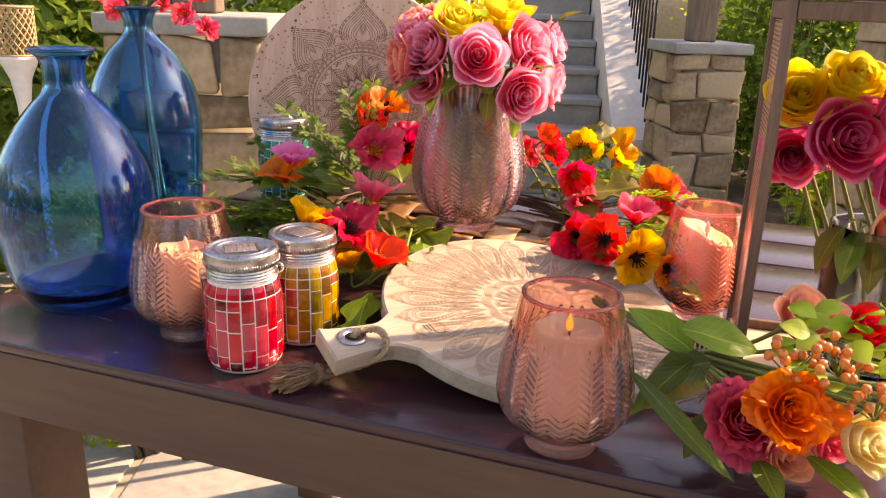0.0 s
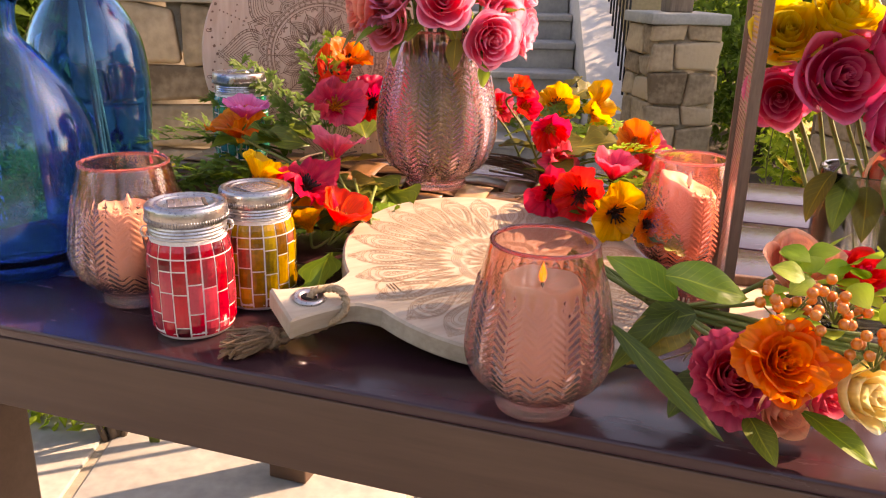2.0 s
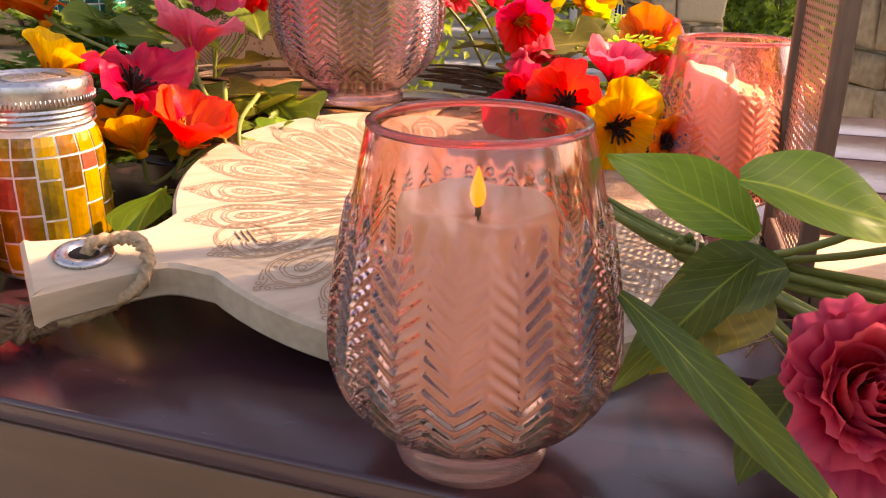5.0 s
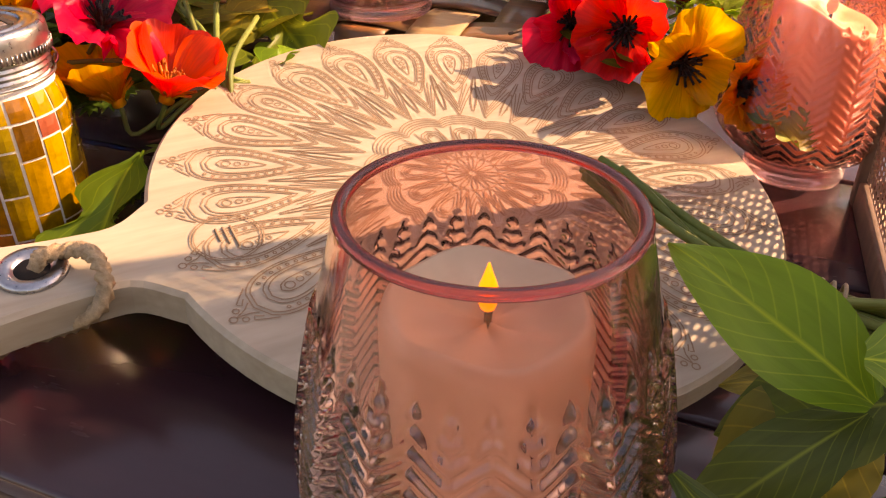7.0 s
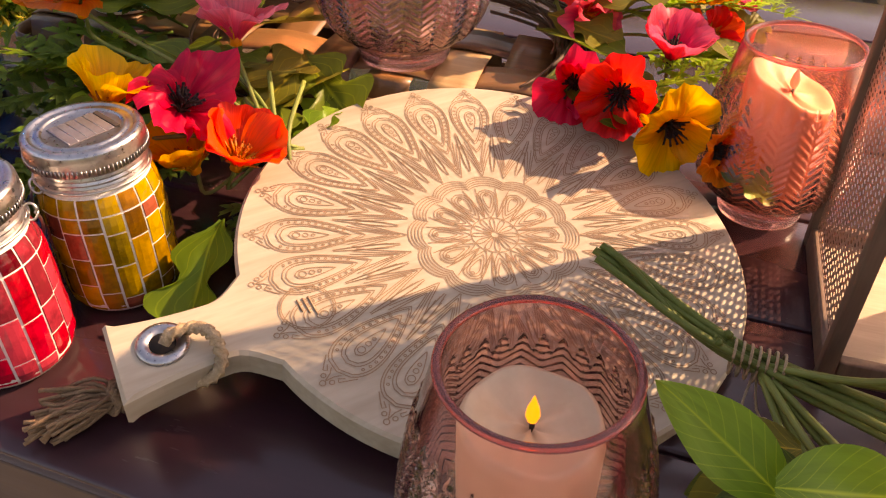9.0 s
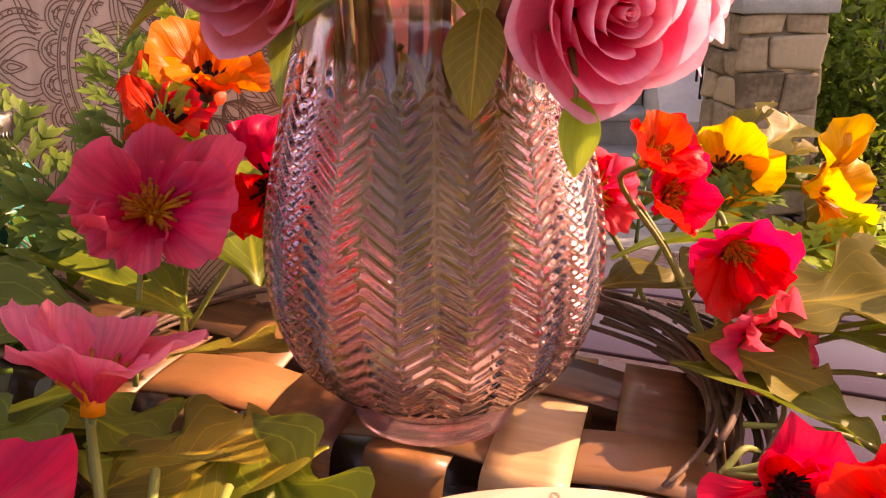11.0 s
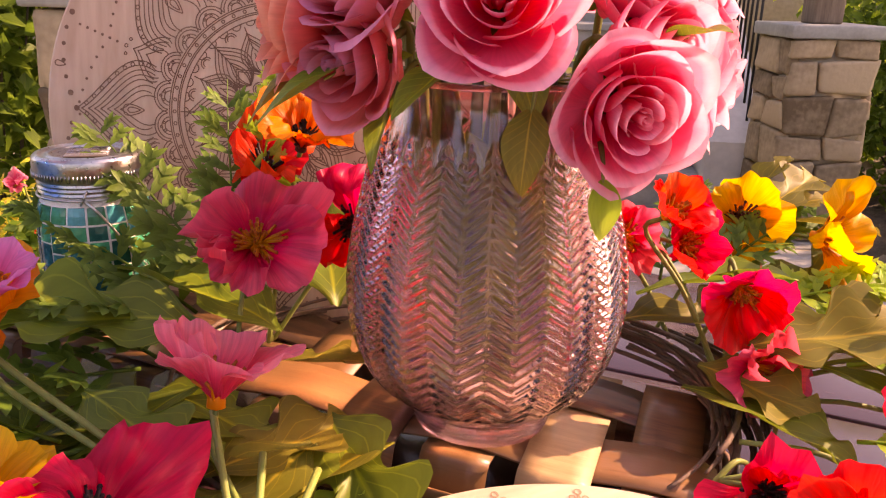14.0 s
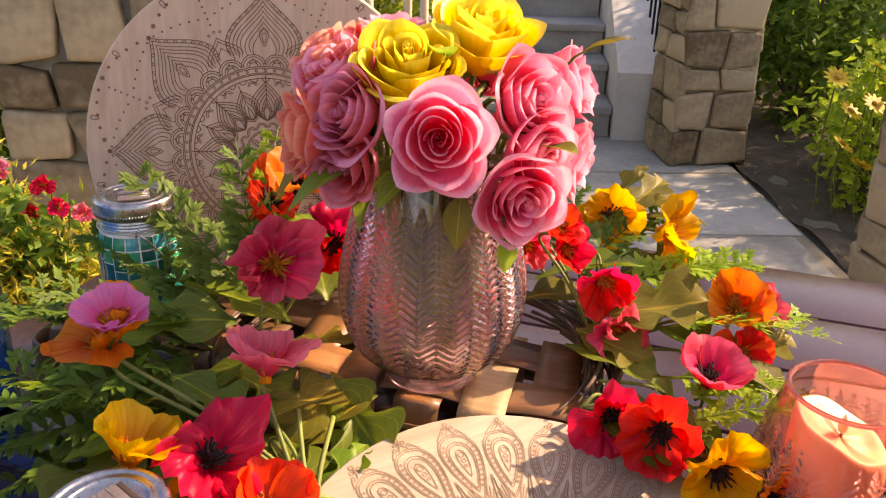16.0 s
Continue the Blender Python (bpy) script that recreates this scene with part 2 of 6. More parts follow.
def glass(name, tint, clear=0.45, rough=0.02, ior=1.45, gloss=1.0, body=0.0, body_colour=(1, 1, 1), sheen=0.0):
    """Tinted glass: part of the light passes straight, part is bent; body is a faint milky lustre."""
    m, n, l, p = nodes_of(name)
    n.remove(p)
    g, t, s = n.new("ShaderNodeBsdfRefraction"), n.new("ShaderNodeBsdfTransparent"), n.new("ShaderNodeBsdfGlossy")
    g.inputs["Color"].default_value = t.inputs["Color"].default_value = (*tint, 1)
    g.inputs["IOR"].default_value, g.inputs["Roughness"].default_value = ior, rough
    s.inputs["Roughness"].default_value = max(rough, sheen)
    a, b, fr = n.new("ShaderNodeMixShader"), n.new("ShaderNodeMixShader"), n.new("ShaderNodeFresnel")
    fr.inputs[0].default_value = ior
    a.inputs[0].default_value = clear
    l.new(g.outputs[0], a.inputs[1])
    l.new(t.outputs[0], a.inputs[2])
    last = a
    if body:
        tr, df, h, mb = n.new("ShaderNodeBsdfTranslucent"), n.new("ShaderNodeBsdfDiffuse"), n.new("ShaderNodeMixShader"), n.new("ShaderNodeMixShader")
        tr.inputs["Color"].default_value = df.inputs["Color"].default_value = (*body_colour, 1)
        l.new(tr.outputs[0], h.inputs[1])
        l.new(df.outputs[0], h.inputs[2])
        mb.inputs[0].default_value = body
        l.new(a.outputs[0], mb.inputs[1])
        l.new(h.outputs[0], mb.inputs[2])
        last = mb
    gm = n.new("ShaderNodeMath")
    gm.operation, gm.inputs[1].default_value = "MULTIPLY", gloss
    gm.use_clamp = True
    l.new(fr.outputs[0], gm.inputs[0])
    l.new(gm.outputs[0], b.inputs[0])
    l.new(last.outputs[0], b.inputs[1])
    l.new(s.outputs[0], b.inputs[2])
    l.new(b.outputs[0], n["Material Output"].inputs[0])
    return m


def glow(name, colour, strength):
    m, n, l, p = nodes_of(name)
    p.inputs["Base Color"].default_value = (*colour, 1)
    p.inputs["Emission Color"].default_value = (*colour, 1)
    p.inputs["Emission Strength"].default_value = strength
    p.inputs["Roughness"].default_value = 0.4
    return m


M_TABLE = grain("painted_table", (0.030, 0.010, 0.013), (0.046, 0.018, 0.021), (1, 5, 5), 3, 0.24, 0.12, 0.15)
M_APRON = grain("painted_apron", (0.074, 0.037, 0.022), (0.108, 0.057, 0.035), (1, 12, 12), 6, 0.5, 0.0, 0.2)
M_BOARD = grain("pale_wood", (0.305, 0.240, 0.168), (0.46, 0.382, 0.290), (1.2, 9, 9), 5, 0.55)
M_DISC = grain("round_wood", (0.42, 0.27, 0.18), (0.60, 0.42, 0.31), (9, 1.2, 9), 5, 0.6)
M_BURN = surface("burnt_line", (0.205, 0.122, 0.073), (0.315, 0.20, 0.122), 60, 0.8, 0)
M_BURN2 = surface("burnt_line_dark", (0.13, 0.064, 0.040), (0.23, 0.125, 0.08), 60, 0.8, 0)
M_SLAT = grain("basket_slat", (0.06, 0.027, 0.012), (0.19, 0.088, 0.034), (2, 16, 16), 8, 0.42, 0.2, 0.5)
M_SLAT_PALE = grain("pale_basket_slat", (0.26, 0.16, 0.075), (0.44, 0.29, 0.15), (2, 16, 16), 8, 0.5, 0.1)
M_LANTERN = grain("lantern_wood", (0.10, 0.055, 0.036), (0.20, 0.115, 0.075), (14, 14, 1.5), 8, 0.55)
M_LFLOOR = grain("lantern_floor_wood", (0.45, 0.33, 0.22), (0.6, 0.47, 0.33), (1.5, 14, 14), 8, 0.6)
M_MESH = surface("bronze_sheet", (0.36, 0.20, 0.14), (0.52, 0.31, 0.22), 30, 0.42, 0.1, 0.35)
M_STEEL = surface("zinc_lid", (0.27, 0.26, 0.27), (0.56, 0.54, 0.53), 70, 0.30, 0.06, 1.0, 5.0, (1, 1, 1), 0.10)
M_WIRE = surface("wire", (0.4, 0.38, 0.36), (0.6, 0.58, 0.55), 60, 0.35, 0, 1.0)
M_GROUT = surface("grout", (0.62, 0.56, 0.52), (0.8, 0.75, 0.7), 200, 0.85, 0.4)
M_ROPE = surface("jute", (0.26, 0.165, 0.09), (0.50, 0.35, 0.21), 400, 0.9, 0.6)
M_TASSEL = surface("brown_jute", (0.15, 0.078, 0.04), (0.32, 0.185, 0.10), 400, 0.9, 0.6)
M_TWIG = surface("twig", (0.045, 0.024, 0.016), (0.15, 0.085, 0.055), 60, 0.75, 0.5, 0, 6, (1, 1, 1))
M_STEM = soft_sheet("green_stem", (0.11, 0.14, 0.025), (0.16, 0.19, 0.045), (0.21, 0.25, 0.06), 0.0, 0.5)
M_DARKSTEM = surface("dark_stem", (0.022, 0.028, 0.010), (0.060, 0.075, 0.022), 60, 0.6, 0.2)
M_CREAM = surface("candle_wax", (0.52, 0.395, 0.255), (0.62, 0.495, 0.335), 30, 0.5, 0.05)
M_CORAL = surface("coral_wax", (0.84, 0.30, 0.16), (0.90, 0.40, 0.25), 30, 0.5, 0.05)
M_FLAME = glow("led_flame", (1.0, 0.33, 0.02), 0.6)
M_WICK = surface("wick", (0.02, 0.012, 0.01), (0.05, 0.03, 0.02), 100, 0.9, 0)
M_PINK = glass("pink_glass", (0.998, 0.83, 0.85), 0.06, 0.0, 1.46, 1.6, 0.008, (1.0, 0.48, 0.52), 0.02)
M_PINK2 = glass("rose_glass", (0.998, 0.785, 0.75), 0.03, 0.0, 1.46, 1.5, 0.011, (1.0, 0.45, 0.38), 0.02)
M_RIM = glass("pink_glass_rim", (0.97, 0.58, 0.55), 0.15, 0.01, 1.46, 0.8, 0.10, (0.85, 0.38, 0.36))
# Foot glass: milky body colour stands in for bright reflections in clear glass.
M_FOOT = glass("lightened_foot_glass", (0.99, 0.86, 0.88), 0.3, 0.12, 1.46, 1.0, 0.13, (0.92, 0.60, 0.62))
M_BLUE = glass("blue_glass", (0.22, 0.71, 0.965), 0.0, 0.0, 1.45, 1.3, 0.005, (0.0, 0.18, 1.0))
M_CLEAR = glass("clear_glass", (0.97, 0.98, 0.96), 0.7, 0.01, 1.45)
M_STONE = surface("field_stone", (0.12, 0.080, 0.044), (0.42, 0.315, 0.20), 5, 0.85, 0.7, 0, 7, (1, 1, 1), 0.1, 0.3, 0.01, 0.5)
M_MORTAR = surface("mortar", (0.24, 0.20, 0.15), (0.36, 0.31, 0.24), 30, 0.95, 0.6)
M_CAP = surface("cap_stone", (0.20, 0.20, 0.18), (0.32, 0.32, 0.29), 12, 0.85, 0.4)
M_STEP = surface("step_stone", (0.22, 0.21, 0.20), (0.36, 0.34, 0.31), 8, 0.85, 0.4, random_mix=0.15)
M_FLAG = surface("flagstone", (0.24, 0.23, 0.21), (0.42, 0.40, 0.36), 4, 0.8, 0.4, 0, 8, (1, 1, 1), 0.1, 0.3, 0.004, 0.3)
M_GROUND = surface("gravelly_ground", (0.13, 0.11, 0.085), (0.25, 0.22, 0.17), 6, 0.95, 0.8)
M_SOIL = surface("soil", (0.05, 0.036, 0.025), (0.12, 0.09, 0.065), 14, 0.95, 1.0, depth=0.02)
M_PLASTER = surface("cheek_wall", (0.40, 0.38, 0.35), (0.56, 0.53, 0.49), 5, 0.85, 0.3)
M_IRON = surface("black_iron", (0.012, 0.012, 0.012), (0.03, 0.03, 0.03), 60, 0.5, 0.2, 0.6)
M_BARK = surface("bark", (0.05, 0.035, 0.025), (0.14, 0.10, 0.075), 20, 0.9, 0.9, 0, 5, (1, 1, 0.25))
M_POST = grain("timber_post", (0.10, 0.07, 0.05), (0.22, 0.16, 0.115), (14, 14, 1.2), 5, 0.8)
M_HEDGE = soft_sheet("shrub_leaf", (0.08, 0.16, 0.02), (0.14, 0.25, 0.03), (0.22, 0.34, 0.05), 0.55, 0.45, 0.2)
M_LIME = soft_sheet("lime_leaf", (0.18, 0.30, 0.02), (0.34, 0.46, 0.04), (0.50, 0.56, 0.07), 0.58, 0.45, 0.2)
M_GOLD = soft_sheet("golden_shrub_leaf", (0.30, 0.36, 0.03), (0.55, 0.50, 0.05), (0.66, 0.40, 0.10), 0.45, 0.5, 0.2)
M_DAISY = soft_sheet("yellow_daisy", (0.55, 0.3, 0.02), (0.75, 0.5, 0.03), (0.8, 0.55, 0.04), 0.3, 0.5)

# ---- table and ground ----
TDEG = -19.5
TABLE_M = pose(0.2024, 0.5715, 0, 0, 0, TDEG)       # x along the front edge, y across the top
PLANK, X0, X1 = 0.1345, -0.835, 1.15

table = thing("table", "dark plum-brown painted wooden plank table with a thick apron", "table", at=TABLE_M)
for i in range(7):
    y0 = i * PLANK
    part("plank", block(X0, X1, y0 + 0.0012, y0 + PLANK - 0.0012, TABLE - 0.013, TABLE, 0.003), M_TABLE, table)
part("front_apron", block(X0 + 0.004, X1 - 0.004, 0.0015, 0.0315, 0.658, TABLE - 0.0133, 0.0015), M_APRON, table, "brown painted apron board")
part("back_apron", block(X0 + 0.004, X1 - 0.004, 7 * PLANK - 0.034, 7 * PLANK - 0.004, 0.658, TABLE - 0.0133, 0.003), M_APRON, table)
for x in (X0 + 0.004, X1 - 0.034):
    part("side_apron", block(x, x + 0.03, 0.032, 7 * PLANK - 0.0345, 0.658, TABLE - 0.0133, 0.003), M_APRON, table)
for x, y in ((-0.742, 0.036), (X1 - 0.13, 0.036), (-0.742, 7 * PLANK - 0.126), (X1 - 0.13, 7 * PLANK - 0.126)):
    part("leg", block(x - 0.09, x, y, y + 0.09, 0.0, TABLE - 0.0133, 0.004), M_APRON, table)

ground = make("ground", grid(40, 40, lambda u, v: (-90 + 180 * u, -60 + 150 * v, -0.03)), M_GROUND)
tagged(ground, "bare earth and gravel ground under the garden", "ground", kind="structure")
pavement = make("pavement", block(-3.2, 1.5, -1.5, 4.9, -0.028, -0.006), M_MORTAR)
tagged(pavement, "grey flagstone paving of the terrace and garden path", "pavement", kind="structure")
garden_bed = make("garden_bed", grid(30, 60, lambda u, v: (1.52 + 2.6 * u, 1.0 + 5.5 * v, 0.0 + 0.05 * noise.noise(Vector((u * 9, v * 20, 1))))), M_SOIL)
tagged(garden_bed, "dark planting soil beside the path", "garden bed", kind="structure")


# ---- pillars, steps ----
def stone_block(w, d, h, rnd):
    g = block(-w / 2, w / 2, -d / 2, d / 2, -h / 2, h / 2, min(w, h) * 0.13)
    kx, kz, ph = rnd.uniform(-0.30, 0.30), rnd.uniform(-0.22, 0.22), rnd.uniform(0, 6)
    return [(x * (1 + kz * z / h) + 0.008 * math.sin(z * 30 + ph), y + 0.006 * math.sin(x * 25 + z * 31 + ph), z * (1 + kx * x / w) + 0.008 * math.sin(x * 26 + ph)) for x, y, z in g[0]], g[1]


def pillar(cx, cy, w, h, turn, label, post=True, cap=True):
    ob = thing("stone_pillar", label, "pillar", "stone pillars", pose(cx, cy, 0, 0, 0, turn))
    part("core", block(-w / 2 + 0.02, w / 2 - 0.02, -w / 2 + 0.02, w / 2 - 0.02, 0, h), M_MORTAR, ob)
    rnd = random.Random(int(cx * 100) + 5)
    for side in range(4):
        z = 0.0
        while z < h - 0.03:
            dz = min(rnd.uniform(0.10, 0.20), h - z)
            if h - z - dz < 0.07:
                dz = h - z
            x = -w / 2 + (0.01 if side % 2 else -0.01)
            while x < w / 2 - 0.02:
                dx = min(rnd.uniform(0.12, 0.27), w / 2 - x)
                if w / 2 - x - dx < 0.08:
                    dx = w / 2 - x
                m = pose(0, 0, 0, 0, 0, 90 * side) @ pose(x + dx / 2, -w / 2 + 0.012, z + dz / 2)
                part("stone", stone_block(dx - 0.010, 0.05, dz - 0.010, rnd), M_STONE, ob, at=m)
                x += dx
            z += dz
    if cap:
        part("cap", block(-w / 2 - 0.025, w / 2 + 0.025, -w / 2 - 0.025, w / 2 + 0.025, h, h + 0.055, 0.008), M_CAP, ob, "grey stone cap slab")
    if post:
        part("post", block(-0.065, 0.065, -0.065, 0.065, h + 0.055, 3.0, 0.01), M_POST, ob, "weathered timber post")
    return ob


pillar(1.35, 4.43, 0.37, 0.88, 6, "tan rubble stone pillar with a grey cap slab beside the steps")
pillar(-0.745, 2.53, 0.43, 1.0, 4, "tan rubble stone pillar with a grey cap slab in the sun")
pillar(1.69, 2.86, 0.36, 1.1, 10, "tan stone pillar among the garden plants", post=False)

steps = thing("garden_steps", "flight of grey stone garden steps in part shade", "steps", at=pose(0.45, 4.75, 0, 0, 0, -4))
tagged(steps, kind="structure")
for i in range(9):
    y = 0.30 * i
    part("riser", block(-1.0, 0.53, y + 0.012, y + 0.32, 0.0 if i < 1 else 0.17 * i - 0.02, 0.17 * i + 0.125, 0.004), M_STEP, steps)
    part("tread", block(-1.0, 0.535, y - 0.015, y + 0.335, 0.17 * i + 0.126, 0.17 * i + 0.17, 0.008), M_STEP, steps)
for x, nm in ((0.54, "cheek_wall"), (-1.2, "cheek_wall")):
    prof = [(-0.05, 0), (2.9, 0), (2.9, 1.95), (2.6, 1.95), (-0.05, 0.36)]
    v = [(x + dx, a, b) for dx in (0, 0.26) for a, b in prof]
    f = [(4, 3, 2, 1, 0), (5, 6, 7, 8, 9)] + [(i, (i + 1) % 5, 5 + (i + 1) % 5, 5 + i) for i in range(5)]
    part(nm, (v, f), M_PLASTER, steps, "pale plastered cheek wall", smooth=False)
rail = thing("iron_railing", "black wrought iron railing on the cheek wall of the steps", "railing", at=pose(0.45, 4.75, 0, 0, 0, -4))
for i in range(22):
    y = 0.1 + i * 0.12
    z = 0.36 + (y + 0.05) * 0.6
    part("bar", tube([(0.74, y, z - 0.01), (0.74, y, z + 0.8)], 0.007, 6), M_IRON, rail)
part("handrail", tube([(0.74, 0.02, 1.17), (0.74, 2.75, 2.84)], 0.016, 8), M_IRON, rail)
upper = make("terrace_upper", block(-6, 8, 7.3, 7.6, 0, 1.6), M_MORTAR)
tagged(upper, "low stone retaining wall above the garden steps", "wall", kind="structure")


# ---- shrubs and trees ----
def leaves(spots, size, seed, droop=0.3, slim=0.27):
    """Many small folded leaves round given spots, with gaps."""
    r = np.random.RandomState(seed)
    n = len(spots)
    d = r.normal(size=(n, 3)) * (1, 1, 0.7) + (0, 0, -droop)
    d /= np.linalg.norm(d, axis=1)[:, None]
    s = np.cross(d, r.normal(size=(n, 3)))
    s /= np.linalg.norm(s, axis=1)[:, None] + 1e-9
    k = np.cross(d, s)
    L = size * r.uniform(0.6, 1.3, (n, 1))
    w = L * slim
    base, tip = spots, spots + d * L
    mid = spots + d * L * 0.45
    v = np.stack([base, mid + s * w + k * w * 0.35, tip, mid - s * w + k * w * 0.35, mid], 1).reshape(-1, 3)
    i = np.arange(n)[:, None] * 5
    f = np.concatenate([i + [0, 1, 4], i + [1, 2, 4], i + [2, 3, 4], i + [3, 0, 4]]).tolist()
    t = np.tile([(0.5, 0), (1, 0.5), (0.5, 1), (0, 0.5), (0.5, 0.5)], (n, 1))
    return v.tolist(), f, t.tolist()


def clumps(centre, radii, n_clump, per, spread, seed):
    r = np.random.RandomState(seed)
    c = r.normal(size=(n_clump, 3))
    c /= np.linalg.norm(c, axis=1)[:, None]
    c *= r.uniform(0.45, 1.0, (n_clump, 1))
    c = c * radii + centre
    p = np.repeat(c, per, 0) + r.normal(size=(n_clump * per, 3)) * spread
    p[:, 2] = np.maximum(p[:, 2], 0.03)
    return c, p


def shrub(name, label, centre, radii, material, n_clump=50, per=60, spread=0.09, size=0.06, seed=1, category="shrub", trunk=True, slim=0.27, droop=0.3):
    ob = thing(name, label, category, "garden planting", pose(centre[0], centre[1], 0))
    c, p = clumps(np.array((0, 0, centre[2])), np.array(radii), n_clump, per, spread, seed)
    part("foliage", leaves(p, size, seed + 1, droop, slim), material, ob, smooth=False)
    if trunk:
        tubes = []
        for q in c[:: max(1, n_clump // 14)]:
            b = np.array((q[0] * 0.15, q[1] * 0.15, -0.02))
            tubes.append(tube(smoothed([b, b * 0.6 + q * 0.4 + (0, 0, 0.05 * centre[2]), q], 8), lambda s: 0.014 * (1.2 - s) * max(centre[2], 0.5), 6))
        part("branch_work", joined(*tubes), M_BARK, ob)["kind"] = "stuff"
    return ob


G = "leafy green garden shrub in sun and shade"
# Leaf colour carries light too: lime where sunlit, hedge green where shaded.
for i, (c, r, mt, nc, per, sp, sz) in enumerate([
    ((-1.55, 2.9, 0.7), (0.6, 0.6, 0.7), M_HEDGE, 70, 60, 0.10, 0.07),
    ((-1.35, 3.6, 1.2), (0.9, 0.6, 0.8), M_HEDGE, 90, 60, 0.12, 0.08),
    ((-2.6, 3.4, 1.0), (0.9, 0.9, 1.1), M_HEDGE, 90, 60, 0.13, 0.08),
    ((-0.35, 4.3, 0.9), (0.7, 0.5, 0.8), M_LIME, 80, 60, 0.11, 0.07),
    ((2.2, 5.1, 0.8), (0.5, 0.6, 0.85), M_HEDGE, 80, 60, 0.10, 0.07),
    ((2.7, 6.2, 1.1), (0.8, 0.7, 1.1), M_LIME, 90, 60, 0.13, 0.08),
    ((2.5, 4.1, 0.30), (0.55, 0.75, 0.32), M_LIME, 70, 50, 0.10, 0.06),
    ((3.3, 4.9, 0.30), (0.6, 0.7, 0.30), M_LIME, 70, 50, 0.12, 0.08),
    ((1.95, 3.75, 0.30), (0.3, 0.5, 0.34), M_LIME, 46, 34, 0.06, 0.055),
    ((3.6, 2.9, 0.35), (0.6, 0.8, 0.35), M_HEDGE, 80, 70, 0.12, 0.08),
]):
    shrub("shrub", G if mt is M_HEDGE else "lime-green garden shrub, leaf colour lightened to look sunlit", c, r, mt, nc, per, sp, sz, 20 + i)
shrub("golden_shrub", "golden yellow shrub with reddish tips beside the pillar", (-0.72, 1.80, 0.46), (0.20, 0.20, 0.26), M_GOLD, 130, 230, 0.034, 0.030, 51, slim=0.11, droop=-0.5)
for k, (x, y, z) in enumerate([(1.60, 3.6, 0.57), (1.77, 3.6, 0.47), (1.68, 3.6, 0.44), (1.65, 3.55, 0.32), (1.8, 3.7, 0.6), (1.9, 3.75, 0.52), (1.72, 3.5, 0.25)]):
    daisy = thing("yellow_daisy", "yellow daisy flower on a thin green stem", "flower", "yellow daisies", pose(x, y, z, 35, 0, 20 * k))
    for j in range(12):
        part("petal", grid(2, 4, lambda u, v: (0.012 + 0.045 * v, (u - 0.5) * 0.018 * math.sin(math.pi * (0.15 + 0.8 * v)), 0.004 * v)), M_DAISY, daisy, at=pose(0, 0, 0, 0, 0, 30 * j))
    part("eye", closed([(0, -0.004), (0.014, 0), (0.010, 0.008), (0, 0.010)], 12), M_DAISY, daisy)
    inv = daisy.matrix_basis.inverted()
    part("stem", tube(smoothed([(0, 0, -0.003), inv @ Vector((x, y + 0.02, z * 0.5)), inv @ Vector((x + 0.05, y + 0.05, 0.0))], 10), 0.003, 6), M_STEM, daisy)
hedge_pts = []
for i in range(12):
    c, p = clumps(np.array((-9 + i * 1.7, 9.5 + (i % 3) * 0.6, 2.0)), np.array((1.5, 0.8, 2.2)), 60, 40, 0.25, 70 + i)
    hedge_pts.append(p)
# Unseen hedge ring behind the camera, added to shape fill light and reflections.
for i in range(14):
    a = math.radians(165 + 13 * i)
    c, p = clumps(np.array((7.5 * math.cos(a), 7.5 * math.sin(a) + 1.0, 0.8 + 0.35 * (i % 3))), np.array((1.2, 1.2, 0.9 + 0.4 * (i % 3))), 50, 34, 0.22, 170 + i)
    hedge_pts.append(p)
woods = make("far_woods", leaves(np.concatenate(hedge_pts), 0.17, 90), M_HEDGE, smooth=False)
tagged(woods, "dense green trees at the garden end and an unseen hedge ring behind the camera", "trees", kind="stuff")
# Tree out of view, added so its crown dapples the path with shade.
shade_tree = thing("tree", "unseen broad-leaved tree added to shade the garden path", "tree", at=pose(5.9, 5.75, 0))
c, p = clumps(np.array((-0.2, 0, 3.5)), np.array((1.15, 1.4, 0.65)), 62, 34, 0.17, 101)
part("crown", leaves(p, 0.13, 102), M_HEDGE, shade_tree, smooth=False)
part("trunk", tube(smoothed([(0, 0, -0.1), (0.05, 0.1, 1.4), (0, 0, 3.2)], 10), lambda s: 0.14 - 0.08 * s, 10), M_BARK, shade_tree)
part("limbs", joined(*[tube(smoothed([(0, 0, 2.0 + 0.1 * k), (q[0] * 0.5, q[1] * 0.5, (2.3 + q[2]) / 2), tuple(q)], 8), lambda s: 0.05 * (1.15 - s), 6) for k, q in enumerate(c[::7])]), M_BARK, shade_tree)


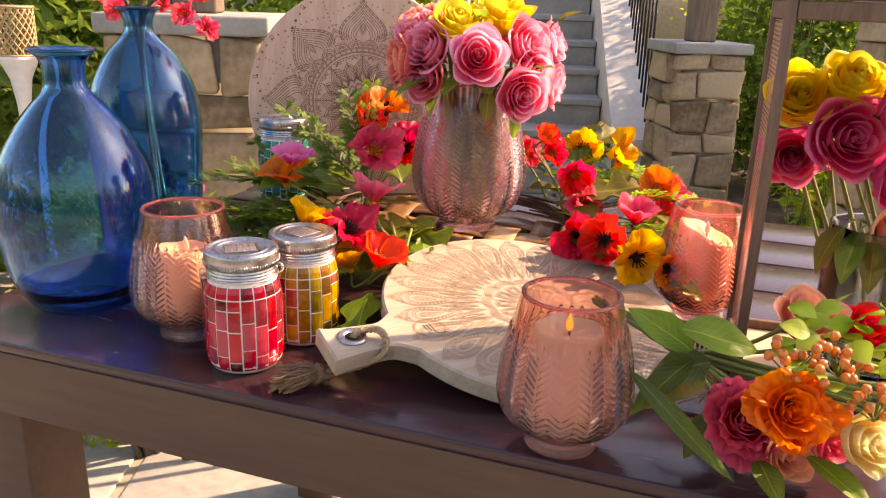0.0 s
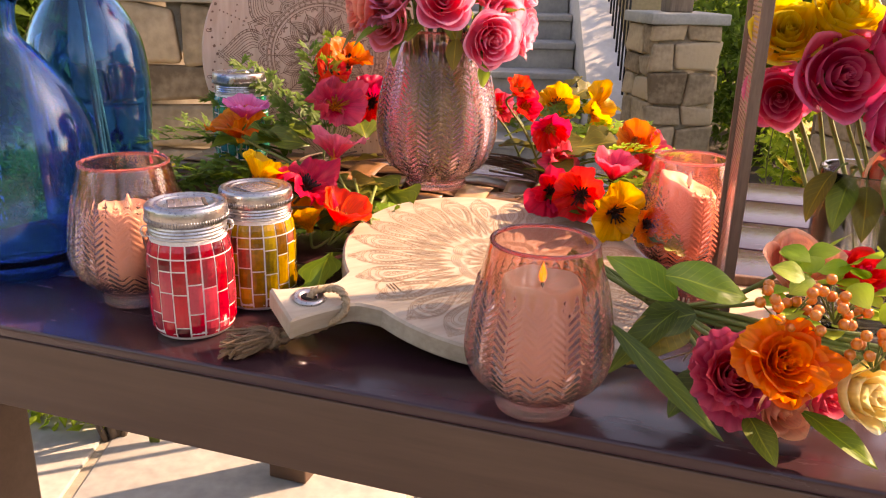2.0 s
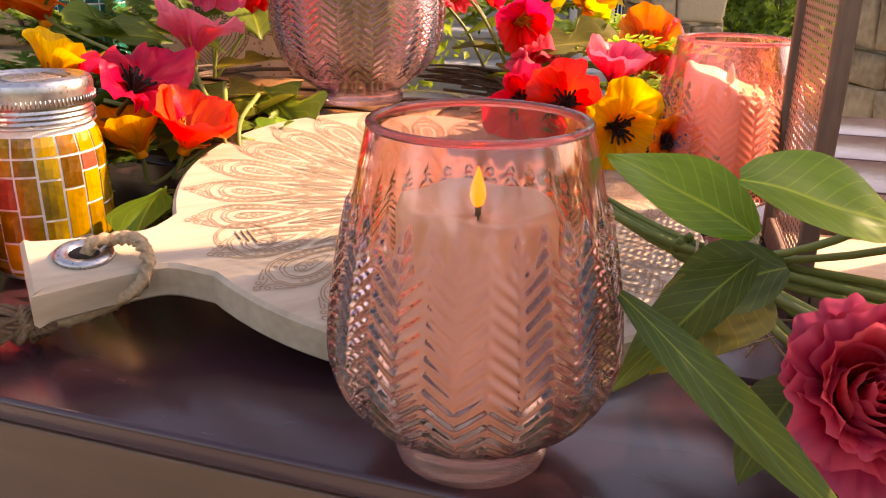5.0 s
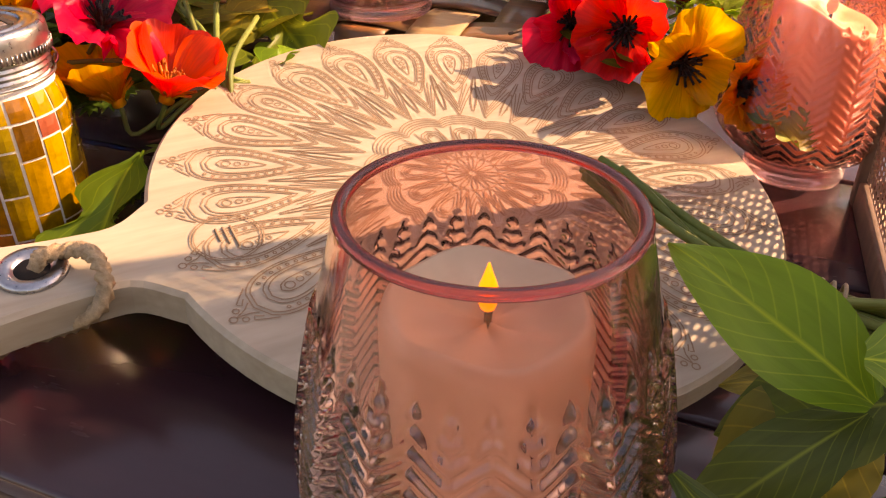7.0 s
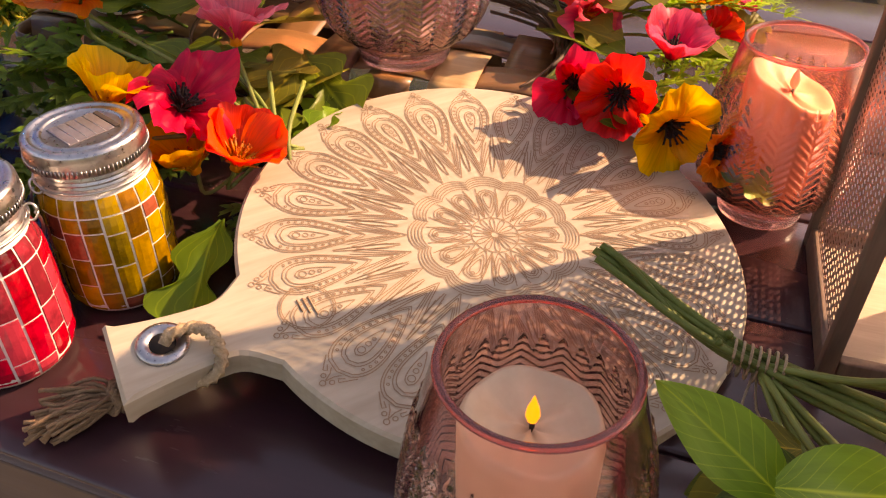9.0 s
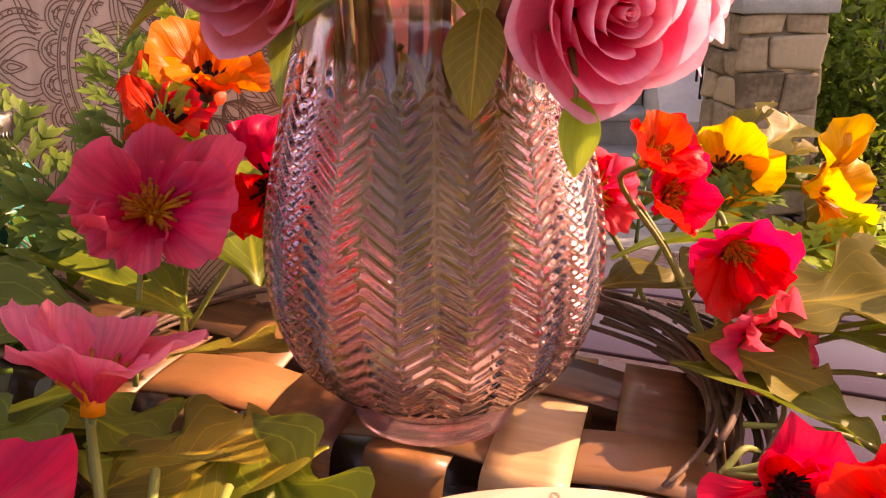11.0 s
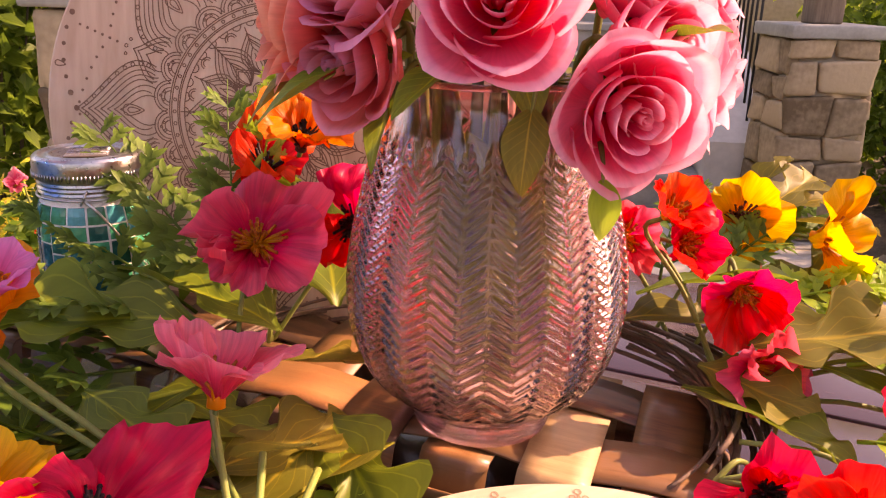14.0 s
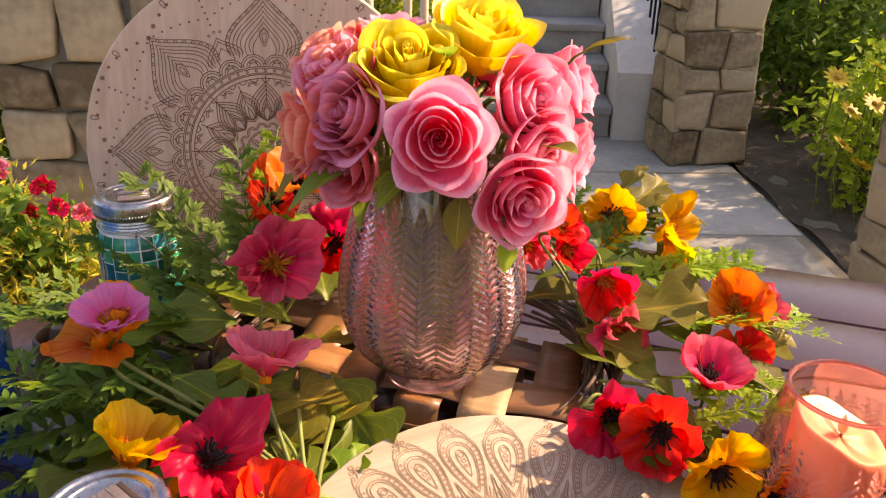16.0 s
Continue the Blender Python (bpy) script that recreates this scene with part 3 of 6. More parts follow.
# ---- turned glass with herringbone ribs ----
def herringbone(profile, periods, pitch, slope, z_lo, z_hi, height, wall):
    """Outer skin with raised slanting ribs, smooth inside; profile of (radius, height)."""
    pts = smoothed(profile, 420)
    seg = periods * 24
    rows = [(float(r), float(z)) for r, z in pts]
    def wob(a, z, r):
        s = (a / (2 * math.pi) * periods) % 1.0
        tri = abs(2 * s - 1)
        rib = 0.5 - 0.5 * math.cos(2 * math.pi * (z / pitch + tri * slope))
        seam = max(0.0, 1 - min(tri, 1 - tri) * 16)
        fade = min(1, max(0, (z - z_lo) / 0.005)) * min(1, max(0, (z_hi + 0.007 * math.cos(4 * math.pi * s) - z) / 0.005))
        return r + height * fade * (rib ** 0.8 * (1 - seam) + 0.95 * seam)
    outer = lathe(rows, seg, wob)
    rim_r, rim_z = rows[-1]
    inner = [(max(r - wall, 0.002), z) for r, z in reversed(rows) if z > rows[0][1] + wall * 2.2]
    lip = [(rim_r - wall * 0.15, rim_z + wall * 0.3), (rim_r - wall * 0.5, rim_z + wall * 0.42), (rim_r - wall * 0.85, rim_z + wall * 0.3)]
    inside = lathe([(rim_r, rim_z)] + lip + inner, 96)
    floor = closed([(0, inner[-1][1] - 0.001), (inner[-1][0], inner[-1][1])], 96)
    base = closed([(0, rows[0][1]), (rows[0][0], rows[0][1])], 96)
    fl = (inside[0] + [(0, 0, inner[-1][1] - 0.001)], inside[1] + [(len(inside[0]) - 96 + i, len(inside[0]) - 96 + (i + 1) % 96, len(inside[0])) for i in range(96)])
    bs = ([(rows[0][0] * math.cos(2 * math.pi * i / 96), rows[0][0] * math.sin(2 * math.pi * i / 96), rows[0][1]) for i in range(96)] + [(0, 0, rows[0][1] + 0.002)], [((i + 1) % 96, i, 96) for i in range(96)])
    return joined(outer, fl, bs), len(outer[1])


HOLDER_PROFILE = [(0.0315, 0.0), (0.0325, 0.004), (0.0315, 0.009), (0.031, 0.013), (0.042, 0.021), (0.053, 0.033), (0.058, 0.048), (0.0575, 0.065), (0.0545, 0.086), (0.050, 0.108), (0.046, 0.125), (0.0422, 0.1405)]
HOLDER = herringbone(HOLDER_PROFILE, 16, 0.0060, 1.5, 0.018, 0.108, 0.0017, 0.0034)
VASE_PROFILE = [(0.0405, 0.0), (0.0418, 0.004), (0.0408, 0.008), (0.0405, 0.011), (0.053, 0.020), (0.0685, 0.037), (0.0775, 0.060), (0.0795, 0.085), (0.0765, 0.11), (0.0695, 0.14), (0.0628, 0.165), (0.057, 0.186), (0.059, 0.196)]
VASE = herringbone([(r * 0.955, z) for r, z in VASE_PROFILE], 17, 0.0061, 1.6, 0.022, 0.166, 0.0024, 0.0030)


def candle(ob, wax, r, z0, h, tilt=0.0, flame=True):
    prof = [(0, z0), (r - 0.002, z0), (r, z0 + 0.002), (r, z0 + h - 0.006), (r - 0.0015, z0 + h - 0.001), (r - 0.004, z0 + h), (r - 0.008, z0 + h - 0.004), (r * 0.4, z0 + h - 0.007), (0, z0 + h - 0.0075)]
    g = closed(prof, 48)
    lift = lambda x, y, z: (x, y, z + (tilt * (y * 0.35 - x) if z > z0 + h * 0.5 else 0) + (0.0012 * math.sin(5 * math.atan2(y, x)) if z > z0 + h * 0.5 else 0))
    part("wax_candle", ([lift(*q) for q in g[0]], g[1]), wax, ob)
    zt = z0 + h - 0.0075
    part("wick", tube([(0, 0, zt - 0.002), (0.0004, 0, zt + 0.006)], 0.0012, 6), M_WICK, ob)
    if flame:
        part("led_flame", closed([(0, zt + 0.004), (0.0022, zt + 0.0058), (0.0032, zt + 0.009), (0.0027, zt + 0.013), (0.0013, zt + 0.0172), (0.0003, zt + 0.0205)], 20), M_FLAME, ob, "amber plastic candle flame")
    else:
        part("plastic_flame", closed([(0, zt + 0.003), (0.0026, zt + 0.0055), (0.0036, zt + 0.009), (0.0022, zt + 0.015), (0.0004, zt + 0.020)], 20), M_CREAM, ob, "unlit cream plastic flame")


CUPS = []
FOOT_RING = lathe([(r + 0.0004, z) for r, z in smoothed(HOLDER_PROFILE[:4], 12)], 96)
RIM_RING = lathe([(0.0424 - 0.0017 + 0.0021 * math.cos(a), 0.1405 + 0.0016 * math.sin(a)) for a in np.linspace(0, 2 * math.pi, 13)], 96)


def holder(x, y, turn, wax, r, h, tilt, lit, label, size=1.0):
    ob = thing("candle_holder", label, "candle holder", "pink glass candle holders", pose(x, y, TABLE + 0.0005, 0, 0, turn) @ Matrix.Scale(size, 4))
    if CUPS:
        cup = new("glass_cup", CUPS[0])
        cup.parent = ob
        tagged(cup, "ribbed pink glass")
    else:
        cup = part("glass_cup", HOLDER[0], M_PINK2, ob, "ribbed pink glass")
        CUPS.append(cup.data)
    cup.visible_shadow = False
    part("foot", FOOT_RING, M_FOOT, ob, "pale pink moulded foot").visible_shadow = False
    part("rim", RIM_RING, M_RIM, ob, "rose-pink fire-polished rim").visible_shadow = False
    candle(ob, wax, r, 0.0185, h - 0.01, tilt, lit)


holder(0.1205, 0.640, 12, M_CREAM, 0.0318, 0.1015, 0.03, True, "pink herringbone glass candle holder with a lit cream candle")
holder(0.336, 0.958, 0, M_CORAL, 0.034, 0.102, 0.38, False, "pink herringbone glass holder with a slanting coral candle")
holder(-0.276, 0.857, 75, M_CREAM, 0.032, 0.088, 0.05, False, "pink herringbone glass holder with a pale sunlit candle", 1.045)

# ---- mosaic jars ----
JAR = [(0.026, 0.0), (0.032, 0.002), (0.0355, 0.008), (0.0365, 0.02), (0.0365, 0.062), (0.0358, 0.075), (0.0335, 0.086), (0.031, 0.092), (0.0305, 0.112)]


def jar_radius(z):
    for (r0, z0), (r1, z1) in zip(JAR, JAR[1:]):
        if z <= z1:
            return r0 + (r1 - r0) * (z - z0) / (z1 - z0)
    return JAR[-1][0]


def crisp(profile, r=0.00035):
    """The profile with each corner cut short, so that smooth shading keeps its edges."""
    out = [profile[0]]
    for (a, b), (c, d), (e, g) in zip(profile, profile[1:], profile[2:]):
        for x, y in ((a, b), (e, g)):
            w = math.hypot(x - c, y - d)
            k = min(r, w * 0.3) / w
            out.append((c + (x - c) * k, d + (y - d) * k))
    return out + [profile[-1]]


def mosaic_jar(x, y, z, turn, tones, label, seed, size=1.0):
    rnd = random.Random(seed)
    ob = thing("mosaic_jar", label, "jar", "mosaic glass jars", pose(x, y, z, 0, 0, turn) @ Matrix.Scale(size, 4))
    outer = [(r, h) for r, h in JAR]
    inner = [(r - 0.003, h + 0.002) for r, h in reversed(JAR)]
    part("jar_body", closed([(0, 0)] + outer + inner + [(0, 0.004)], 64), M_GROUT, ob, "pale grouted jar body")
    cols = 18
    for c in range(cols):
        a0, a1 = (2 * math.pi * (c + q) / cols for q in (0.06, 0.94))
        zc = 0.005 if c % 2 else 0.0045
        cuts = [zc]
        nxt = zc + (0.010, 0.022, 0.015)[c % 3]
        while nxt < 0.074:
            cuts.append(nxt)
            nxt += rnd.uniform(0.020, 0.031)
        cuts[-1:] = [min(cuts[-1], 0.066), 0.0765, 0.0885]
        for z0, z1 in zip(cuts, cuts[1:]):
            if z1 - z0 < 0.004:
                continue
            z0, z1 = z0 + 0.0007, z1 - 0.0007
            v = []
            for dr in (-0.0008, 0.0011):
                for zz in (z0, (z0 + z1) / 2, z1):
                    for k in range(4):
                        a = a0 + (a1 - a0) * k / 3
                        e = 0.0004 if dr > 0 and (k in (0, 3) or zz in (z0, z1)) else 0
                        r = jar_radius(zz) + dr - e
                        v.append((r * math.cos(a), r * math.sin(a), zz))
            f = []
            for j in range(2):
                for k in range(3):
                    q = 12 + j * 4 + k
                    f.append((q, q + 1, q + 5, q + 4))
            f += [(0, 1, 13, 12), (1, 2, 14, 13), (2, 3, 15, 14), (9, 8, 20, 21), (10, 9, 21, 22), (11, 10, 22, 23), (3, 7, 19, 15), (7, 11, 23, 19), (8, 4, 16, 20), (4, 0, 12, 16)]
            part("tile", (v, f), rnd.choice(tones), ob, smooth=False)
    lid = [(0, 0.0935), (0.0316, 0.0935), (0.0334, 0.0947), (0.0318, 0.0962), (0.0336, 0.0977), (0.0318, 0.0992), (0.0336, 0.1005), (0.0322, 0.1022), (0.0346, 0.104)]
    lid += [(0.0350, 0.112), (0.0346, 0.1165), (0.0330, 0.1184), (0.0302, 0.1186), (0.0288, 0.1172), (0.0262, 0.1171), (0.0253, 0.1181), (0.0233, 0.1182), (0.0224, 0.1170), (0, 0.1170)]
    part("lid", closed(crisp(lid), 72), M_STEEL, ob, "brushed zinc screw lid")
    rim = [tube([(0.0352 * math.cos(a), 0.0352 * math.sin(a), 0.1045), (0.0353 * math.cos(a), 0.0353 * math.sin(a), 0.1085)], 0.0005, 4) for a in np.linspace(0, 2 * math.pi, 91)[:-1]]
    part("knurled_band", joined(*rim), M_STEEL, ob)["kind"] = "stuff"
    part("solar_panel", block(-0.0155, 0.0135, -0.0135, 0.0135, 0.1168, 0.1177, 0.0003), M_PANEL, ob, "grey square solar panel")
    part("panel_bezel", block(0.0140, 0.0172, -0.0125, 0.0125, 0.1168, 0.1178, 0.0003), M_WICK, ob, "dark strip beside the panel")
    for k in range(5):
        part("panel_line", block(-0.0150 + 0.0056 * k, -0.0147 + 0.0056 * k, -0.013, 0.013, 0.1176, 0.11785), M_STEEL, ob)
    wire = tube([(0.0338 * math.cos(a), 0.0338 * math.sin(a), 0.0925) for a in np.linspace(0, 2 * math.pi, 49)], 0.0008, 6)
    part("neck_wire", wire, M_WIRE, ob)
    for s in (1, -1):
        loop = tube([(s * (0.0352 + 0.0035 * math.cos(a)), 0.0035 * math.sin(a) * 0.6, 0.0945 + 0.0042 * math.sin(a)) for a in np.linspace(0, 2 * math.pi, 17)], 0.0008, 6)
        part("wire_loop", loop, M_WIRE, ob)
    arc = [(0.0375 * math.cos(a), 0.045 * math.sin(a) ** 0.8 * 0.85, 0.094 - 0.062 * math.sin(a)) for a in np.linspace(0, math.pi, 24)]
    part("wire_bail", tube(arc, 0.0009, 6), M_WIRE, ob, "thin wire handle hanging down")
    return ob


def tile_glass(name, c, rough=0.12):
    m = surface(name, tuple(q * 0.45 for q in c), tuple(min(1, q * 1.15) for q in c), 130, rough, 0.25, 0, 3, (1, 1, 1), 0.05, 0.45, 0.001, 0.5, 0.08)
    return m


M_PANEL = surface("solar_panel", (0.09, 0.075, 0.08), (0.16, 0.135, 0.14), 160, 0.22, 0.1)
REDS = [tile_glass("red_tile", (0.42, 0.001, 0.016)), tile_glass("crimson_tile", (0.15, 0.001, 0.008)), tile_glass("rose_tile", (0.42, 0.03, 0.05)), tile_glass("scarlet_tile", (0.47, 0.003, 0.014))]
AMBERS = [tile_glass("amber_tile", (0.31, 0.15, 0.004)), tile_glass("honey_tile", (0.36, 0.20, 0.006)), tile_glass("umber_tile", (0.26, 0.10, 0.006)), tile_glass("amber_light_tile", (0.27, 0.17, 0.008)), tile_glass("russet_tile", (0.27, 0.06, 0.03))]
AMBERS += AMBERS[:2] + AMBERS[3:4]
TEALS = [tile_glass("teal_tile", (0.0, 0.17, 0.14)), tile_glass("sea_green_tile", (0.005, 0.24, 0.12)), tile_glass("dark_teal_tile", (0.0, 0.10, 0.12)), tile_glass("aqua_tile", (0.02, 0.28, 0.30))]
mosaic_jar(-0.195, 0.783, TABLE, 20, REDS, "red mosaic glass jar with a zinc lid and wire handle", 3, 1.08)
mosaic_jar(-0.145, 0.855, TABLE, 50, AMBERS, "amber and yellow mosaic glass jar with a zinc lid", 4, 1.06)
mosaic_jar(-0.225, 1.165, 0.8335, -70, TEALS, "teal and green mosaic glass jar with a zinc lid", 5)


# ---- blue bottles ----
def bottle(x, y, prof, name_label, stems=()):
    ob = thing("glass_bottle", name_label, "bottle", "blue glass bottles", pose(x, y, TABLE + 0.0005))
    pts = [(float(a), float(b)) for a, b in smoothed(prof, 60)]
    wall = [(max(a - 0.005, 0.001), b + (0.007 if b < 0.03 else 0)) for a, b in reversed(pts)]
    part("bottle_glass", closed([(0, 0.006)] + pts + wall + [(0, 0.012)], 72), M_BLUE, ob).visible_shadow = False
    r1, z1 = prof[-1]
    part("lip", lathe([(r1 - 0.0012 + 0.0026 * math.cos(a), z1 + 0.0022 * math.sin(a)) for a in np.linspace(0, 2 * math.pi, 13)], 64), M_BLUE, ob, "thick rounded glass lip").visible_shadow = False
    return ob


bottle(-0.430, 0.94, [(0.028, 0.002), (0.05, 0.0), (0.069, 0.016), (0.086, 0.06), (0.0910, 0.122), (0.085, 0.172), (0.064, 0.213), (0.042, 0.242), (0.028, 0.257), (0.0238, 0.267), (0.0235, 0.285), (0.027, 0.297), (0.0345, 0.303), (0.036, 0.306)], "large bulbous translucent cobalt blue glass bottle")
bottle(-0.394, 1.085, [(0.03, 0.002), (0.05, 0.0), (0.063, 0.012), (0.067, 0.05), (0.0685, 0.108), (0.073, 0.190), (0.070, 0.232), (0.0635, 0.258), (0.046, 0.290), (0.028, 0.309), (0.0195, 0.320), (0.0185, 0.334), (0.023, 0.345), (0.0285, 0.350)], "tall translucent blue glass bottle holding dark stems")


# ---- burnt ornament: flat ribbons on a wooden face ----
def ribbons(lines, width, z):
    """Thin flat strips along 2-D polylines, slightly proud of the face."""
    v, f = [], []
    for ln in lines:
        p = np.array(ln, float)
        d = np.gradient(p, axis=0)
        d /= np.linalg.norm(d, axis=1)[:, None] + 1e-12
        s = np.stack([-d[:, 1], d[:, 0]], 1) * width / 2
        n = len(v)
        for a, b in zip(p + s, p - s):
            v += [(a[0], a[1], z), (b[0], b[1], z)]
        f += [(n + 2 * i, n + 2 * i + 1, n + 2 * i + 3, n + 2 * i + 2) for i in range(len(p) - 1)]
    return v, f


def turned(lines, n, phase=0.0):
    out = []
    for k in range(n):
        a = 2 * math.pi * k / n + phase
        m = np.array(((math.cos(a), math.sin(a)), (-math.sin(a), math.cos(a))))
        out += [np.array(q) @ m for q in lines]
    return out


def circle(x, y, r, n=14):
    a = np.linspace(0, 2 * math.pi, n + 1)
    return np.stack([x + r * np.cos(a), y + r * np.sin(a)], 1)


def drop(x0, x1, w, n=26, peak=0.62):
    """A teardrop loop along x, pointed at x0."""
    t = np.linspace(0, 1, n)
    half = w * 1.22 * t ** 0.8 * np.sqrt(np.maximum(0, 1 - t ** 3.2))
    x = x0 + (x1 - x0) * t
    return np.concatenate([np.stack([x, half], 1), np.stack([x, -half], 1)[::-1]])


def arc(x, y, r, a0, a1, n=10):
    a = np.linspace(a0, a1, n)
    return np.stack([x + r * np.cos(a), y + r * np.sin(a)], 1)


# ---- serving board ----
BC = Vector((0.116, 0.856, 0.793))
BN = Vector((0.105, -0.145, 1.0)).normalized()
BH = Vector((-0.856, -0.517, 0))
BH = (BH - BN * BH.dot(BN)).normalized()
BOARD_M = Matrix.Translation(BC) @ Matrix((BH, BN.cross(BH), BN)).transposed().to_4x4()
R_BOARD, T_BOARD = 0.173, 0.0205
outline = []
for k in range(97):
    a = 0.215 + (2 * math.pi - 0.43) * k / 96
    outline.append((R_BOARD * math.cos(a), R_BOARD * math.sin(a)))
low = smoothed([outline[-1], (0.186, -0.0245), (0.203, -0.0235), (0.229, -0.026), (0.2515, -0.0305)], 14)[1:]
high = smoothed([(0.2545, 0.0260), (0.229, 0.0222), (0.203, 0.020), (0.186, 0.0215), outline[0]], 14)[:-1]
outline = [tuple(q) for q in outline] + [tuple(q) for q in low] + [tuple(q) for q in high]
HOLE = (0.2245, -0.003)
board = thing("serving_board", "round pale wood serving board with burnt mandala and corner handle", "serving board", at=BOARD_M)
part("board_body", slab(outline, -T_BOARD, 0.0, 0.0022), M_BOARD, board, smooth=False)
lines = []
petal = [drop(0.088, 0.1545, 0.0208), drop(0.0905, 0.1525, 0.0188), drop(0.0975, 0.1465, 0.0135), drop(0.1005, 0.1440, 0.0112), drop(0.112, 0.1385, 0.0052, 16)]
petal += [circle(0.1335, 0, 0.0024, 10), circle(0.1275, 0, 0.0018, 8), circle(0.1225, 0, 0.0012, 8)]
petal += [circle(0.1655, 0, 0.0018, 10), circle(0.1615, 0.0034, 0.0015, 8), circle(0.1615, -0.0034, 0.0015, 8)]
for s in (1, -1):        # horned crown
    petal += [[(0.1500, s * 0.0125), (0.1555, s * 0.0088), (0.1590, s * 0.0062)], [(0.1545, s * 0.0072), (0.1575, s * 0.0042), (0.1590, s * 0.0062)], [(0.1545, s * 0.0040), (0.1580, s * 0.0016), (0.1635, 0)]]
    for k in range(4):    # flame lines that run in from the sides of each petal
        petal.append([(0.0605 + 0.0042 * k, s * 0.0002), (0.076 + 0.0036 * k, s * (0.0052 - 0.0006 * k)), (0.0945 + 0.0028 * k, s * (0.0122 - 0.0018 * k))])
    for k in range(3):
        petal.append([(0.0655 + 0.004 * k, s * (0.0080 - 0.0002 * k)), (0.082 + 0.003 * k, s * (0.0088 + 0.0006 * k)), (0.104 + 0.003 * k, s * (0.0127 + 0.0006 * k))])
for k in range(10):
    for s in (1, -1):
        t = 0.16 + 0.80 * k / 10
        petal.append(circle(0.0935 + 0.0565 * t, s * 0.0160 * 1.22 * t ** 0.8 * math.sqrt(1 - t ** 3.2), 0.00085, 6))
MANDALA_TURN = math.radians(6.3)
lines += turned(petal, 24, MANDALA_TURN)
for k in range(5):
    a = np.linspace(0, 2 * math.pi, 241)
    r = 0.0595 - 0.0023 * k - (0.0058 - 0.0004 * k) * (1 - np.abs(np.cos(6 * (a - MANDALA_TURN))) ** 0.6)
    lines.append(np.stack([r * np.cos(a), r * np.sin(a)], 1))
inner = [drop(0.017 + 0.0045 * k, 0.0455 - 0.0022 * k, 0.0088 - 0.0024 * k, 18) for k in range(3)]
inner += [circle(0.0405, 0, 0.0014, 8)]
lines += turned(inner, 12, MANDALA_TURN) + turned([drop(0.003, 0.016, 0.0022, 12)], 12, MANDALA_TURN)
lines += turned([[(0.0175, 0.0), (0.034, 0.0045), (0.042, 0.0045)], [(0.0175, 0.0), (0.034, -0.0045), (0.042, -0.0045)]], 12, math.pi / 12 + MANDALA_TURN)
lines += turned([[(0.020, 0.0), (0.036, 0.0022), (0.047, 0.0050)], [(0.020, 0.0), (0.036, -0.0022), (0.047, -0.0050)]], 12, math.pi / 12 + MANDALA_TURN)
lines += [circle(0, 0, 0.0028), circle(0, 0, 0.0165, 40)]
part("mandala", ribbons(lines, 0.00075, 0.0004), M_BURN, board, "brown burnt mandala lines", smooth=False)["kind"] = "stuff"
stamp = [circle(0.140, 0.006, 0.0172, 36), circle(0.140, 0.006, 0.0158, 36)]
part("stamp", ribbons(stamp, 0.0007, 0.0007), M_BURN, board, "dark burnt maker's ring with bars", smooth=False)
for k in range(3):
    part("stamp_bar", moved(block(-0.008, 0.008 - 0.003 * k, -0.0006, 0.0006, 0, 0.0003), pose(0.140 + 0.0036 * (k - 1), 0.006, 0.0005, 0, 0, 90)), M_BURN, board)
ring = lathe([(0.0075, 0.0012), (0.0088, 0.0026), (0.0125, 0.0030), (0.0148, 0.0022), (0.0152, 0.0004), (0.0148, 0.0)], 48)
part("eyelet", moved(ring, Matrix.Translation((*HOLE, 0))), M_STEEL, board, "pewter-coloured metal eyelet")
# No opening is cut; a black disc gives the eyelet's inner shade.
part("hole_shade_disc", moved(closed([(0, 0.0011), (0.0078, 0.0013)], 32), Matrix.Translation((*HOLE, 0))), M_WICK, board)


def twist(path, r, strands=3, turns=30):
    """Twisted cord along points."""
    pts = [Vector(q) for q in path]
    out, n = [], len(pts)
    for s in range(strands):
        line = []
        for i, p in enumerate(pts):
            d = (pts[min(i + 1, n - 1)] - pts[max(i - 1, 0)]).normalized()
            a = d.cross(Vector((0.2, 0.3, 0.93))).normalized()
            b = d.cross(a)
            w = 2 * math.pi * (turns * i / (n - 1) + s / strands)
            line.append(p + (a * math.cos(w) + b * math.sin(w)) * r * 0.55)
        out.append(tube(line, r * 0.62, 5))
    return joined(*out)


TAS = BOARD_M.inverted()
edge = [TAS @ Vector(q) for q in ((-0.063, 0.749, 0.8035), (-0.053, 0.747, 0.8045), (-0.046, 0.741, 0.802), (-0.0425, 0.735, 0.794), (-0.046, 0.7315, 0.785), (-0.056, 0.7325, 0.777), (-0.072, 0.739, 0.767), (-0.092, 0.740, 0.760), (-0.106, 0.738, 0.760))]
loop = smoothed([(*HOLE, -0.010), (HOLE[0] - 0.004, HOLE[1], 0.006)] + [tuple(q) for q in edge], 110)
part("cord", twist(loop, 0.0038, 3, 30), M_ROPE, board, "twisted jute cord loop")
knot = TAS @ Vector((-0.108, 0.737, TABLE + 0.011))
tips = [TAS @ Vector((-0.146 + RND.uniform(-0.010, 0.016), 0.722 + RND.uniform(-0.017, 0.015), TABLE + RND.uniform(0.002, 0.020))) for _ in range(110)]
for k in range(4):
    turn = [knot + Vector((0.0030 * (k - 1.5) + 0.0085 * math.cos(a) * math.cos(0.7 * k), 0.0085 * math.sin(a), 0.0085 * math.cos(a) * math.sin(0.7 * k) + 0.001)) for a in np.linspace(0, 6.28, 24)]
    part("knot_turn", twist(turn, 0.0026, 3, 6), M_TASSEL, board, "jute knot")
